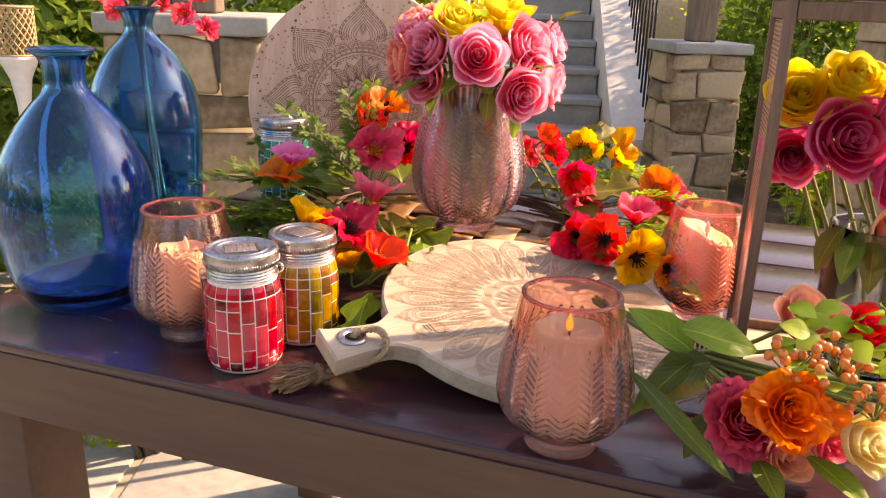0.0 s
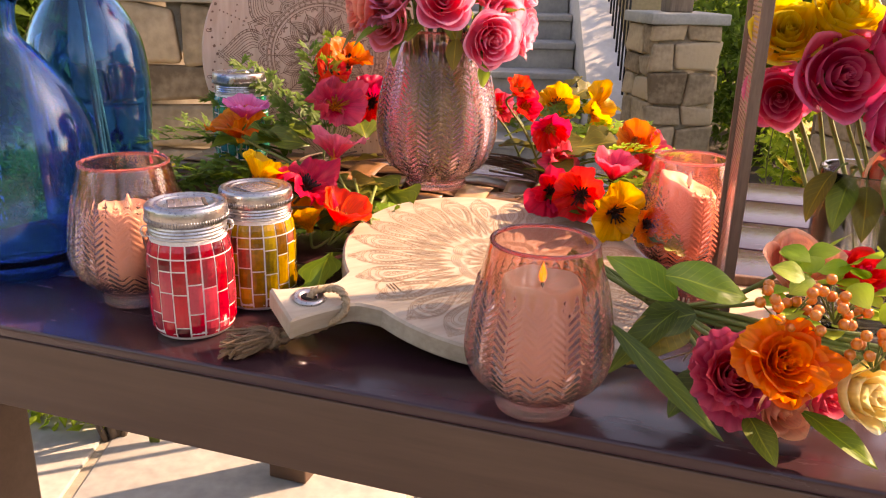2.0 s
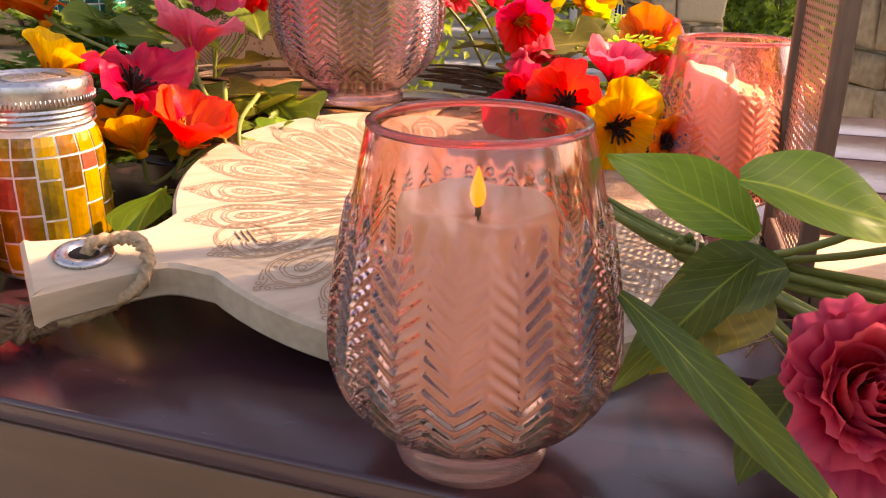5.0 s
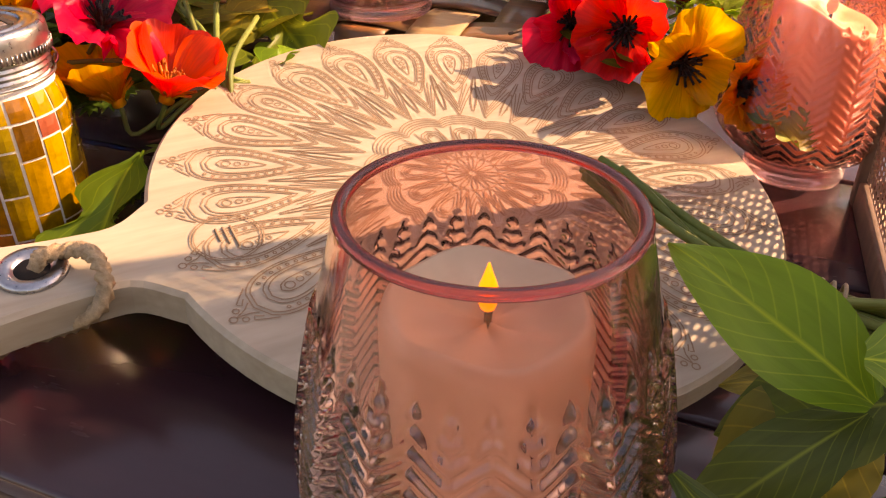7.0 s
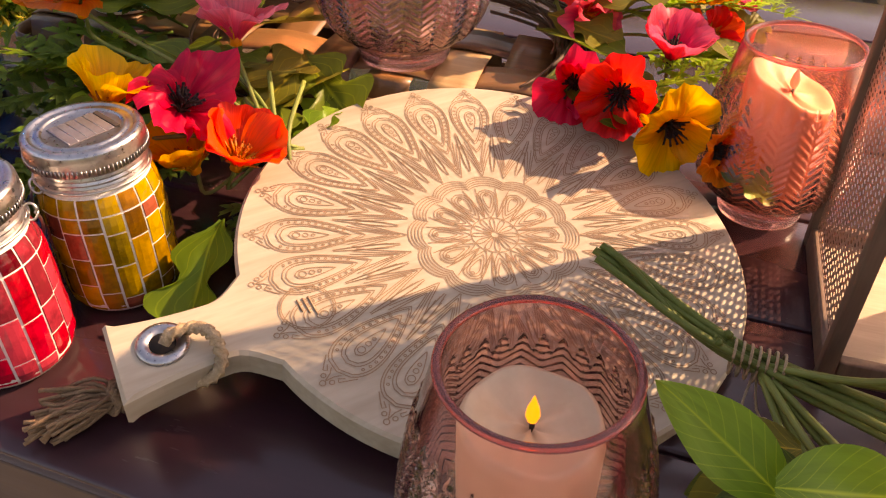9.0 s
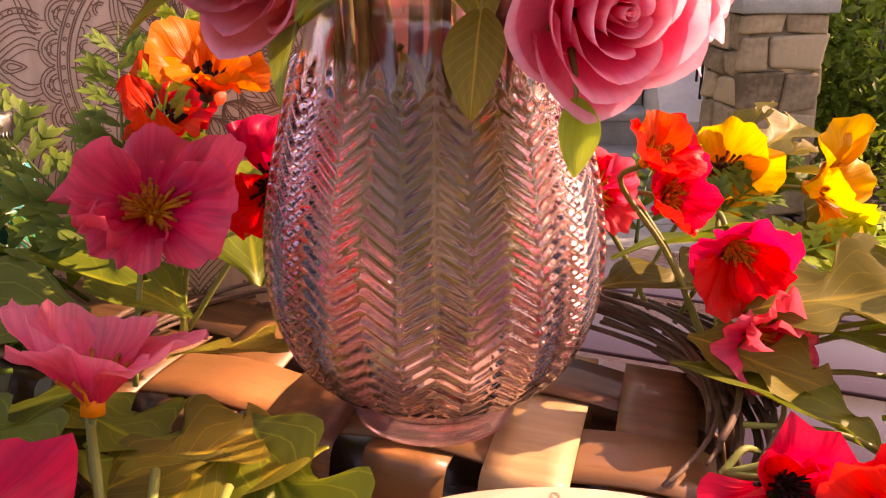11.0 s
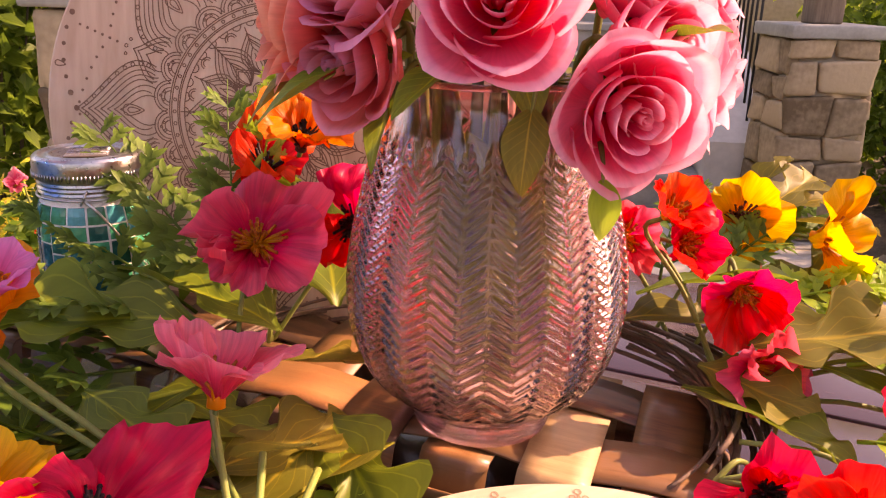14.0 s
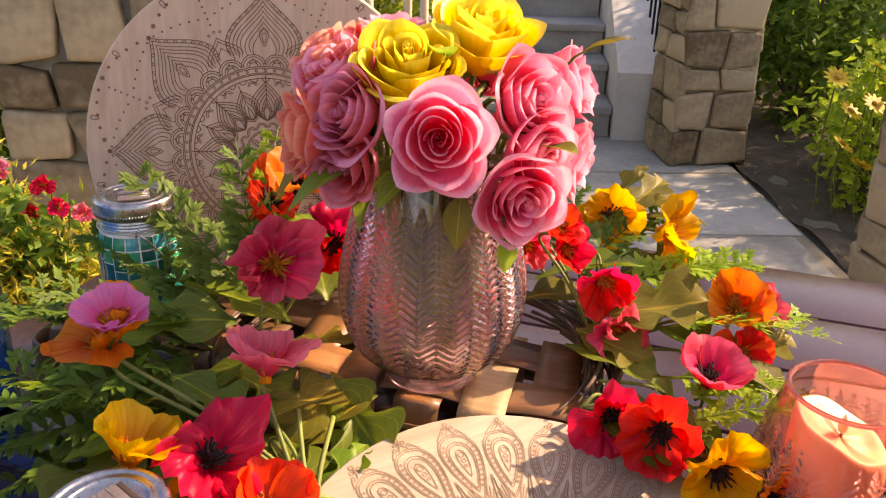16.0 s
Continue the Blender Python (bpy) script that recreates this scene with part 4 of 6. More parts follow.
part("tassel", joined(*[tube(smoothed([knot + Vector((RND.uniform(-1, 1), RND.uniform(-1, 1), RND.uniform(-1, 1))) * 0.005, knot.lerp(q, 0.5) + Vector((RND.uniform(-1, 1), RND.uniform(-1, 1), RND.uniform(-0.3, 1))) * 0.006, q], 6), 0.0013, 4) for q in tips]), M_TASSEL, board, "frayed jute tassel")

# ---- upright round board ----
DISC_C = Vector((-0.120, 1.25, 0.966))
DISC_R = 0.172
DN = Vector((0.10, -1.0, 0.16)).normalized()
DX = Vector((1, 0, 0))
DX = (DX - DN * DX.dot(DN)).normalized()
DISC_M = Matrix.Translation(DISC_C) @ Matrix((DX, DN.cross(DX), DN)).transposed().to_4x4()
disc = thing("round_board", "round wooden board with burnt lotus mandala, leaning upright", "round board", at=DISC_M)
part("disc_body", slab([(DISC_R * math.cos(2 * math.pi * k / 96), DISC_R * math.sin(2 * math.pi * k / 96)) for k in range(96)], -0.016, 0.0, 0.002), M_DISC, disc, smooth=False)


def ogee(x0, x1, w, n=24):
    t = np.linspace(0, 1, n)
    half = w * (np.sin(np.pi * np.minimum(t * 1.18, 1.0)) ** 0.8 * (1 - 0.35 * t)) * (1 - t ** 6)
    x = x0 + (x1 - x0) * t
    return np.concatenate([np.stack([x, half], 1), np.stack([x, -half], 1)[::-1]])


def point(x0, x1, w, n=20, swell=0.35):
    """A lotus petal along x: swelling sides that sweep to a fine tip."""
    t = np.linspace(0, 1, n)
    half = w * (np.cos(t * math.pi / 2) ** 1.15 + swell * np.sin(math.pi * t) * (1 - t))
    x = x0 + (x1 - x0) * t
    return np.concatenate([np.stack([x, half], 1), np.stack([x, -half], 1)[::-1]])


lines = []
for k, (x1, w) in enumerate(((0.1505, 0.0315), (0.1465, 0.0285), (0.1370, 0.0225), (0.1325, 0.0195), (0.1225, 0.0125))):        # eight pointed outer petals in nested outlines
    lines += turned([point(0.0905 + 0.001 * k, x1, w, 24, 0.42)], 8)
for x1, w in ((0.1415, 0.0256), (0.1275, 0.0160), (0.1180, 0.0095)):
    lines += turned([point(0.0915, x1, w, 24, 0.42)], 8)
for x1, w in ((0.0655, 0.0112), (0.0520, 0.0032)):
    lines += turned([ogee(0.0305, x1, w)], 8) + turned([ogee(0.0335, x1 - 0.004, w * 0.7)], 8, math.pi / 8)
lines += turned([arc(0.0640, 0, 0.0045, -1.6, 1.6, 8), arc(0.0640, 0, 0.0028, -1.6, 1.6, 8)], 16, math.pi / 16)
lines += turned([drop(0.100, 0.116, 0.0055, 14), drop(0.103, 0.1125, 0.0026, 10)], 8)
for k in range(9):        # beads between the two outer outlines
    t = 0.10 + 0.80 * k / 8
    half = 0.0296 * (math.cos(t * math.pi / 2) ** 1.15 + 0.42 * math.sin(math.pi * t) * (1 - t))
    lines += turned([circle(0.0905 + 0.058 * t, half, 0.0015, 6), circle(0.0905 + 0.058 * t, -half, 0.0015, 6)], 8)
for x1, w in ((0.1160, 0.0150), (0.1125, 0.0120), (0.1060, 0.0070)):        # short petals between them
    lines += turned([point(0.0915, x1, w, 18, 0.4)], 8, math.pi / 8)
lines += turned([circle(0.1200, 0.0055, 0.0011, 6), circle(0.1200, -0.0055, 0.0011, 6), circle(0.1215, 0, 0.0013, 6)], 8, math.pi / 8)
for r in (0.0118, 0.0096, 0.0066, 0.0042):        # ring of scallops
    lines += turned([arc(0.0815, 0, r, -1.5, 1.5, 11)], 24, math.pi / 24)
lines += turned([circle(0.0860, 0.0028, 0.0009, 6), circle(0.0860, -0.0028, 0.0009, 6), circle(0.0885, 0, 0.0009, 6)], 24, math.pi / 24)
lines += [circle(0, 0, q, 64) for q in (0.0815, 0.0800, 0.0755, 0.0742, 0.0705)]
lines += turned([circle(0.0778, 0, 0.0012, 6)], 56) + turned([arc(0.0705, 0, 0.0034, math.pi / 2, 3 * math.pi / 2, 6)], 40)
for x1, w in ((0.0735, 0.0165), (0.0700, 0.0138), (0.0610, 0.0085), (0.0560, 0.0052)):        # inner lotus
    lines += turned([ogee(0.0300, x1, w)], 8)
for x1, w in ((0.0680, 0.0125), (0.0640, 0.0098), (0.0560, 0.0052)):
    lines += turned([ogee(0.0330, x1, w)], 8, math.pi / 8)
for g in (0.0, 0.0022):        # star line and rosette at the heart
    lines += turned([[(0.0455 - g, 0), ((0.0335 - g) * math.cos(math.pi / 8), (0.0335 - g) * math.sin(math.pi / 8)), ((0.0455 - g) * math.cos(math.pi / 4), (0.0455 - g) * math.sin(math.pi / 4))]], 8)
for r in (0.0050, 0.0034):
    lines += turned([arc(0.0235, 0, r, -1.7, 1.7, 9)], 14)
lines += turned([drop(0.006, 0.018, 0.0032, 12), drop(0.009, 0.0155, 0.0016, 8)], 10) + [circle(0, 0, q, 40) for q in (0.0045, 0.0195, 0.0210)]
part("mandala", ribbons(lines, 0.00085, 0.0004), M_BURN2, disc, "dark burnt lotus mandala lines", smooth=False)["kind"] = "stuff"
dots = []
for k in range(8):
    a = 2 * math.pi * k / 8
    for j in range(11):
        b = a + 2 * math.pi / 8 * j / 11
        r = 0.150 + 0.016 * abs(math.sin(4 * (b)))
        dots.append(closed([(0, 0.0003), (0.0016 if j % 5 else 0.0022, 0.0004)], 8))
        dots[-1] = moved(dots[-1], Matrix.Translation((r * math.cos(b), r * math.sin(b), 0)))
    for j in range(6):        # inner garlands and the dotted ray between two petals
        for b, r in ((a + math.pi / 8, 0.1285 + 0.0058 * j), (a + math.pi / 8 * (j + 0.5) / 6.5, 0.148 - 0.0022 * j), (a - math.pi / 8 * (j + 0.5) / 6.5, 0.148 - 0.0022 * j)):
            dots.append(moved(closed([(0, 0.0003), (0.0011, 0.0004)], 8), Matrix.Translation((r * math.cos(b), r * math.sin(b), 0))))
part("dots", joined(*dots), M_BURN2, disc, "chain of burnt dots", smooth=False)["kind"] = "stuff"
part("rim_drops", ribbons(turned([drop(0.160, 0.168, 0.0026, 10)], 16, math.pi / 16), 0.0009, 0.0004), M_BURN2, disc, smooth=False)["kind"] = "stuff"
easel = thing("plate_stand", "dark wooden plate stand behind the round board", "stand")
for s in (-1, 1):
    part("foot", tube([(-0.120 + s * 0.07, 1.235, TABLE + 0.012), (-0.120 + s * 0.07, 1.34, TABLE + 0.012)], 0.011, 8), M_TWIG, easel)
    part("prop", tube([(-0.120 + s * 0.07, 1.295, TABLE + 0.01), (-0.120 + s * 0.05, 1.33, TABLE + 0.26)], 0.008, 8), M_TWIG, easel)

# ---- upturned splint basket ----
BASK_M = pose(-0.062, 1.139, TABLE, 0, 0, -14) @ pose(0, 0, 0, 0, 3, 0)
BX, BY, BZ = 0.245, 0.068, 0.0747
basket = thing("splint_basket", "upturned brown splint-wood basket woven from broad flat slats", "basket", at=BASK_M)


def slat(p0, p1, width, thick, waves, amp, axis, drop_end):
    """A flat splint from p0 to p1, weaving up and down, bent down at both ends."""
    n = 46
    def f(u, v):
        s = -1.16 + 2.32 * v
        q = min(max(s, -1), 1)
        over = (abs(s) - 1) if abs(s) > 1 else 0
        along = (p0 + p1) / 2 + (p1 - p0) / 2 * q + (0.010 * math.copysign(min(over * 8, 1), s) if over else 0)
        z = amp * math.sin(math.pi * waves * (q + 1) / 2) - over / 0.16 * drop_end
        return along, (u - 0.5) * width, z
    top = grid(3, n, f)
    low = ([(a, b, c - thick) for a, b, c in top[0]], [tuple(reversed(q)) for q in top[1]], top[2])
    g = joined(top, low)
    w = 4
    m = len(top[0])
    side = []
    for j in range(n):
        side += [(j * w, (j + 1) * w, m + (j + 1) * w, m + j * w), ((j + 1) * w + 3, j * w + 3, m + j * w + 3, m + (j + 1) * w + 3)]
    g = (g[0], g[1] + side, g[2])
    turn = Matrix.Identity(4) if axis == "x" else pose(0, 0, 0, 0, 0, 90)
    return moved(g, turn)


NXS, NYS = 9, 2
for j in range(NYS):
    y = -BY + (j + 0.5) * 2 * BY / NYS
    part("slat", slat(-BX, BX, 0.044, 0.0016, NXS, 0.0024 * (-1) ** j, "x", 0.058), M_SLAT, basket, at=Matrix.Translation((0, y, BZ)))
for i in range(NXS):
    x = -BX + (i + 0.5) * 2 * BX / NXS
    part("slat", slat(-BY, BY, 0.039, 0.0016, NYS, -0.0024 * (-1) ** i, "y", 0.058), M_SLAT_PALE if i == 7 else M_SLAT, basket, at=Matrix.Translation((x, 0, BZ)))
for z in (0.026, 0.050):
    hoop = []
    for k in range(80):
        a = 2 * math.pi * k / 80
        e = 0.16
        cx, cy = math.copysign(abs(math.cos(a)) ** e, math.cos(a)), math.copysign(abs(math.sin(a)) ** e, math.sin(a))
        hoop.append(((BX + 0.0125) * cx, (BY + 0.0125) * cy))
    v = [(x, y, zz) for zz in (z - 0.008, z + 0.010) for x, y in hoop] + [(x * 1.012, y * 1.016, zz) for zz in (z - 0.008, z + 0.010) for x, y in hoop]
    f = []
    for k in range(80):
        q = (k + 1) % 80
        f += [(160 + k, 160 + q, 240 + q, 240 + k), (q, k, 80 + k, 80 + q), (80 + k, 240 + k, 240 + q, 80 + q), (k, q, 160 + q, 160 + k)]
    part("hoop", (v, f), M_SLAT, basket, "flat bent rim hoop")

# ---- lantern ----
LDEG = -16.5
LANT_M = pose(0.315, 0.768, TABLE, 0, 0, LDEG)      # front left corner; x to its right, y to its back
LW, LD, LH, PW = 0.26, 0.155, 0.385, 0.0100
lantern = thing("lantern", "brown wooden lantern frame with perforated bronze metal side panels", "lantern", at=LANT_M)
for x, y in ((0, 0), (LW - PW, 0), (0, LD - PW), (LW - PW, LD - PW)):
    part("post", block(x, x + PW, y, y + PW, 0.0, LH - 0.0005, 0.0015), M_LANTERN, lantern)
for z in (0.0, LH - 0.020):
    for y in (0, LD - PW):
        part("rail", block(PW + 0.0005, LW - PW - 0.0005, y + 0.001, y + PW - 0.001, z + (0.001 if z else 0), z + 0.018, 0.0015), M_LANTERN, lantern)
    for x in (0, LW - PW):
        part("rail", block(x + 0.001, x + PW - 0.001, PW + 0.0005, LD - PW - 0.0005, z + (0.001 if z else 0), z + 0.018, 0.0015), M_LANTERN, lantern)
part("floor_board", block(PW + 0.001, LW - PW - 0.001, PW + 0.001, LD - PW - 0.001, 0.001, 0.008, 0.001), M_LFLOOR, lantern, "pale wooden floor board")

# Top board is out of view; added to keep sun off the candle.
part("unseen_shade_roof", block(-0.003, LW + 0.003, -0.003, LD + 0.003, LH, LH + 0.010, 0.003), M_LANTERN, lantern)


def perforated(width, height, pitch_x, pitch_z, rx, rz):
    """A sheet with staggered oval holes, in the y-z plane."""
    nx, nz = int(width / pitch_x), int(height / pitch_z)
    px, pz = width / nx, height / nz
    v, f, n = [], [], 8
    seen = {}
    def vert(a, b):
        k = (round(a * 1e6), round(b * 1e6))
        if k not in seen:
            seen[k] = len(v)
            v.append((0.0, a, b))
        return seen[k]
    corner = [(1, 0), (1, 1), (0, 1), (-1, 1), (-1, 0), (-1, -1), (0, -1), (1, -1)]
    for j in range(nz):
        for i in range(nx):
            s = 0.5 + (0.16 if j % 2 else -0.16)
            cx, cz = (i + 0.5) * px, (j + 0.5) * pz
            ox = cx + (s - 0.5) * px
            hole = []
            for k, (a, b) in enumerate(corner):
                w = math.pi / 4 * k
                hole.append(len(v))
                v.append((0.0, ox + rx * math.cos(w), cz + rz * math.sin(w)))
            edge = [vert(cx + a * px / 2, cz + b * pz / 2) for a, b in corner]
            for k in range(8):
                q = (k + 1) % 8
                f.append((hole[k], edge[k], edge[q], hole[q]))
    return v, f


sheet = perforated(LD - 2 * PW, LH - 0.040, 0.0072, 0.0046, 0.0022, 0.0013)
for x in (PW * 0.5, LW - PW * 0.5):
    part("mesh_panel", sheet, M_MESH, lantern, "perforated bronze sheet", smooth=False, at=Matrix.Translation((x, PW, 0.0195)))


# ---- flowers ----
def bowl_petal(size, half, open_deg, seed, crumple=1.0, nu=24, nv=13):
    """A broad pleated petal of a poppy: a rounded sector of a bowl about z, crinkled and ruffled along its edge."""
    r = random.Random(seed)
    ph, off, k1 = r.uniform(0, 6.28), r.uniform(0, 99), r.uniform(11, 16)
    t0, t1 = math.radians(30), math.radians(open_deg)
    lean, droop = r.uniform(-0.18, 0.18) * crumple, r.uniform(-0.40, 0.45) * crumple
    def f(u, v):
        s = 2 * u - 1
        reach = size * (1 - (0.06 + 0.30 * min(1.0, crumple)) * abs(s) ** 3.4 + lean * s) * (1 + 0.05 * math.sin(4 * s + ph) + 0.022 * math.sin(17 * s + 3 * ph))
        th = t0 + (t1 - t0) * (1 - (1 - v) ** 1.5) + droop * v ** 3
        mid = t0 + (th - t0) * 0.55
        q, z = reach * v * math.sin(mid), reach * v * math.cos(mid)
        a = half * s * (0.58 + 0.42 * math.sin(math.pi * 0.5 * min(1.0, 1.5 * v))) * (1 - 0.12 * v ** 3)
        n = noise.noise(Vector((s * 2.3 + off, v * 2.4, off)))
        m = noise.noise(Vector((s * 6.5 + off, v * 3.5, off + 7)))
        d = size * crumple * (0.040 * v * math.sin(k1 * s + ph) + 0.020 * v * math.sin(29 * s + 2 * ph) + 0.36 * v * v * n + 0.20 * v ** 2 * m + 0.15 * v ** 4 * math.sin(3.2 * s + ph) + 0.03 * v ** 4 * math.sin(21 * s + 4 * ph))
        q, z = q - d * math.cos(th), z + d * math.sin(th)
        return q * math.cos(a), q * math.sin(a), z
    return grid(nu, nv, f)


def poppy_parts(owner, centre, ahead, size, petals_mat, eye_mat, seed, wide=68, stem_to=None, filaments=48):
    """A poppy as a part of a wreath: its eye, petals under it, and a stem."""
    rnd = random.Random(seed)
    m = facing(Vector(centre) - Vector(ahead).normalized() * size * 0.3, ahead, rnd.uniform(0, 6))
    fil = []
    for k in range(filaments):
        a, q = rnd.uniform(0, 6.28), rnd.uniform(0.04, 0.34) * size
        h = size * rnd.uniform(0.30, 0.50)
        fil.append(tube([(0, 0, 0), (q * 0.5 * math.cos(a), q * 0.5 * math.sin(a), h * 0.7), (q * math.cos(a), q * math.sin(a), h)], 0.0009, 4))
        fil.append(moved(closed([(0, -0.001), (0.0012, 0), (0, 0.0013)], 5), Matrix.Translation((q * math.cos(a), q * math.sin(a), h))) + ([(0.5, 1.0)] * 15,))
    fil.append(closed([(0, 0), (size * 0.10, size * 0.03), (size * 0.09, size * 0.20), (0, size * 0.24)], 10) + ([(0.5, 0.2)] * 40,))
    eye = part("poppy", joined(*fil), eye_mat, owner, "artificial poppy", at=m)
    fold = 0.30 + 0.95 * min(1.0, max(0.0, (wide - 52) / 18))
    for k in range(4):        # two broad outer petals, two inner ones across them
        g = bowl_petal(size * (1 + fold * rnd.uniform(-0.10, 0.08)) * (1.05 if k % 2 else 0.96), rnd.uniform(1.10, 1.30) + max(0, 78 - wide) * 0.014, wide + fold * ((6 if k % 2 else -10) + rnd.uniform(-18, 12)), seed * 31 + k, fold)
        part("petal", g, petals_mat, eye, at=pose(0, 0, 0.0012 * (1 - k % 2), fold * rnd.uniform(-8, 8), fold * rnd.uniform(-8, 8), 90 * k + rnd.uniform(-16, 16)))
    if stem_to is not None:
        c, e = m.translation, Vector(stem_to)
        back = c - Vector(ahead).normalized() * 0.02
        part("stem", tube(smoothed([c, back, back.lerp(e, 0.5) + Vector((0, 0, 0.008)), e], 14), 0.0016, 6), M_STEM, owner)
    return eye


def rose_petals(size, count, seed, open_=1.0, height=1.0, ruffle=0.0):
    """Petals of a rose about z: overlapping cup petals in a spiral, lips rolled a little outwards."""
    rnd = random.Random(seed)
    out = []
    whorls = [(2, 0.12, 1.5, 0.36), (3, 0.23, 1.30, 0.41), (3, 0.37, 1.30, 0.42), (3, 0.53, 1.36, 0.40), (4, 0.70, 1.12, 0.31)]
    if count > 20:
        whorls.append((5, 0.87, 0.98, 0.19))
    for w, (n, rad, half, top) in enumerate(whorls):
        t = w / (len(whorls) - 1)
        turn = rnd.uniform(0, 6.28)
        for i in range(n):
            a0 = turn + 2 * math.pi * i / n + rnd.uniform(-0.10, 0.10)
            r, hf = size * rad * rnd.uniform(0.92, 1.06), half * rnd.uniform(0.92, 1.1)
            z1, z0 = size * height * (top + rnd.uniform(-0.07, 0.06)), -size * (0.72 + 0.12 * t)
            flare = size * open_ * (0.01 + 0.07 * t ** 2) * rnd.uniform(0.6, 1.3)
            roll, ph = size * (0.016 + 0.09 * t * t) * rnd.uniform(0.6, 1.4) * (0.5 + 0.5 * open_), rnd.uniform(0, 6.28)
            def f(u, v, a0=a0, r=r, half=hf, z1=z1, z0=z0, flare=flare, roll=roll, ph=ph, t=t, w=w):
                s = 2 * u - 1
                side = abs(s) ** 3.0
                a = a0 + half * s * (0.35 + 0.65 * math.sin(math.pi * 0.5 * min(1, 0.15 + v * 1.2))) * (1 - 0.16 * max(0.0, v - 0.7) / 0.3 * side)
                edge = max(0.0, v - 0.78) / 0.22
                q = r * (0.24 + 0.76 * math.sin(math.pi * 0.5 * min(1, v * 1.35))) + flare * v * v + size * 0.045 * s * v
                q *= 1 + (0.22 + 0.20 * t) * (0.42 - abs(s) ** 1.15) * v * v * (0.45 + 0.55 * t)
                q += roll * edge ** 1.6 * (0.55 + 0.75 * abs(s + 0.25 * math.sin(ph)) ** 1.2) + size * 0.022 * math.sin(3.4 * s + ph) * v
                q += ruffle * size * v ** 3 * (math.sin(7 * s + ph) + 0.6 * math.sin(13 * s + 2 * ph))
                crest = z1 + size * ((0.05 + 0.26 * t) * (0.4 - abs(s)) - (0.07 + 0.10 * t) * side + 0.014 * math.sin(6 * s + 2 * ph))
                z = z0 + (crest - z0) * v - roll * edge ** 2 * (0.5 + 0.9 * (1 - abs(s)) ** 1.5)
                return q * math.cos(a), q * math.sin(a), z
            out.append(grid(14, 13, f))
    return out


def rose_heart(size):
    def f(u, v):
        a = 13 * v
        r = size * (0.010 + 0.095 * v)
        return r * math.cos(a), r * math.sin(a), size * (0.40 - 0.03 * v) * u - size * 0.3 * (1 - u)
    g = grid(4, 70, f)
    return g[0], g[1], [(b, a) for a, b in g[2]]


def leaf_sheet(length, width, bend=0.2, fold=0.25, lobes=0, depth=0.0, twist_=0.0, nu=8, nv=16, curl=0.0):
    """A leaf along +x with a folded midrib; lobes cut its margin."""
    def f(u, v):
        s = 2 * u - 1
        w = width * math.sin(math.pi * min(1, 0.03 + 0.97 * v)) ** 0.75 * (1.12 - 0.45 * v)
        if lobes:
            w *= 1 - depth * (0.5 + 0.5 * math.cos(2 * math.pi * lobes * v)) ** 1.3 - 0.06 * abs(math.sin(9 * math.pi * v))
        x = length * v + (0.18 * length * abs(s) * math.sin(math.pi * v) if lobes else 0)
        y = s * w * 0.5
        z = abs(s) * w * 0.5 * fold - bend * length * v * v + 0.012 * length * math.sin(9 * v + 3 * s) + curl * length * s * v * v
        c = math.cos(twist_ * v)
        d = math.sin(twist_ * v)
        return x, y * c - z * d, y * d + z * c
    return grid(nu, nv, f)


def frond(length, pairs, leaflet, seed, droop=0.25, split=True):
    """A feathered spray: a rachis with forked leaflets on both sides."""
    rnd = random.Random(seed)
    spine = [(length * s, 0.03 * length * math.sin(3 * s), -droop * length * s * s + 0.10 * length * s) for s in np.linspace(0, 1, 14)]
    out = [tube(spine, lambda s: 0.0011 * (1.2 - s), 5)]
    for k in range(pairs):
        s = 0.14 + 0.84 * k / pairs
        p = spine[min(13, int(s * 13))]
        size = leaflet * (1.05 - 0.6 * s) * rnd.uniform(0.85, 1.15)
        for side in (1, -1):
            base = Matrix.Translation(p) @ pose(0, 0, 0, rnd.uniform(-25, 25), rnd.uniform(-25, 10), side * rnd.uniform(48, 66))
            out.append(moved(leaf_sheet(size, size * 0.30, 0.1, 0.2, 0, 0, 0, 2, 4), base))
            if split:
                for q, (w, d) in enumerate(((0.35, 38), (0.6, 32))):
                    for t2 in (1, -1):
                        out.append(moved(leaf_sheet(size * 0.48, size * 0.2, 0.1, 0.2, 0, 0, 0, 2, 3), base @ pose(size * w, 0, 0, 0, 0, t2 * d)))
    return joined(*out)


C_PINK = soft_sheet("pink_rose_petal", (0.91, 0.10, 0.22), (0.96, 0.20, 0.34), (0.98, 0.46, 0.58), 0.50, 0.25, 0.06, 30, 0.08, False, 0.2, 0.72)
C_CORAL = soft_sheet("coral_rose_petal", (0.84, 0.12, 0.09), (0.91, 0.20, 0.15), (0.95, 0.38, 0.28), 0.50, 0.36, 0.06, 30, 0.08, False, 0.2, 0.72)
C_LILAC = soft_sheet("lilac_rose_petal", (0.76, 0.13, 0.14), (0.84, 0.22, 0.25), (0.84, 0.30, 0.45), 0.40, 0.36, 0.06, 30, 0.08, False, 0.2, 0.72)
C_YELLOW = soft_sheet("yellow_rose_petal", (0.74, 0.46, 0.005), (0.84, 0.60, 0.015), (0.90, 0.74, 0.08), 0.42, 0.36, 0.06, 30, 0.08, False, 0.2, 0.72)
C_PLUM = soft_sheet("plum_rose_petal", (0.62, 0.025, 0.13), (0.76, 0.07, 0.21), (0.85, 0.22, 0.37), 0.50, 0.36, 0.06, 30, 0.08, False, 0.2, 0.72)
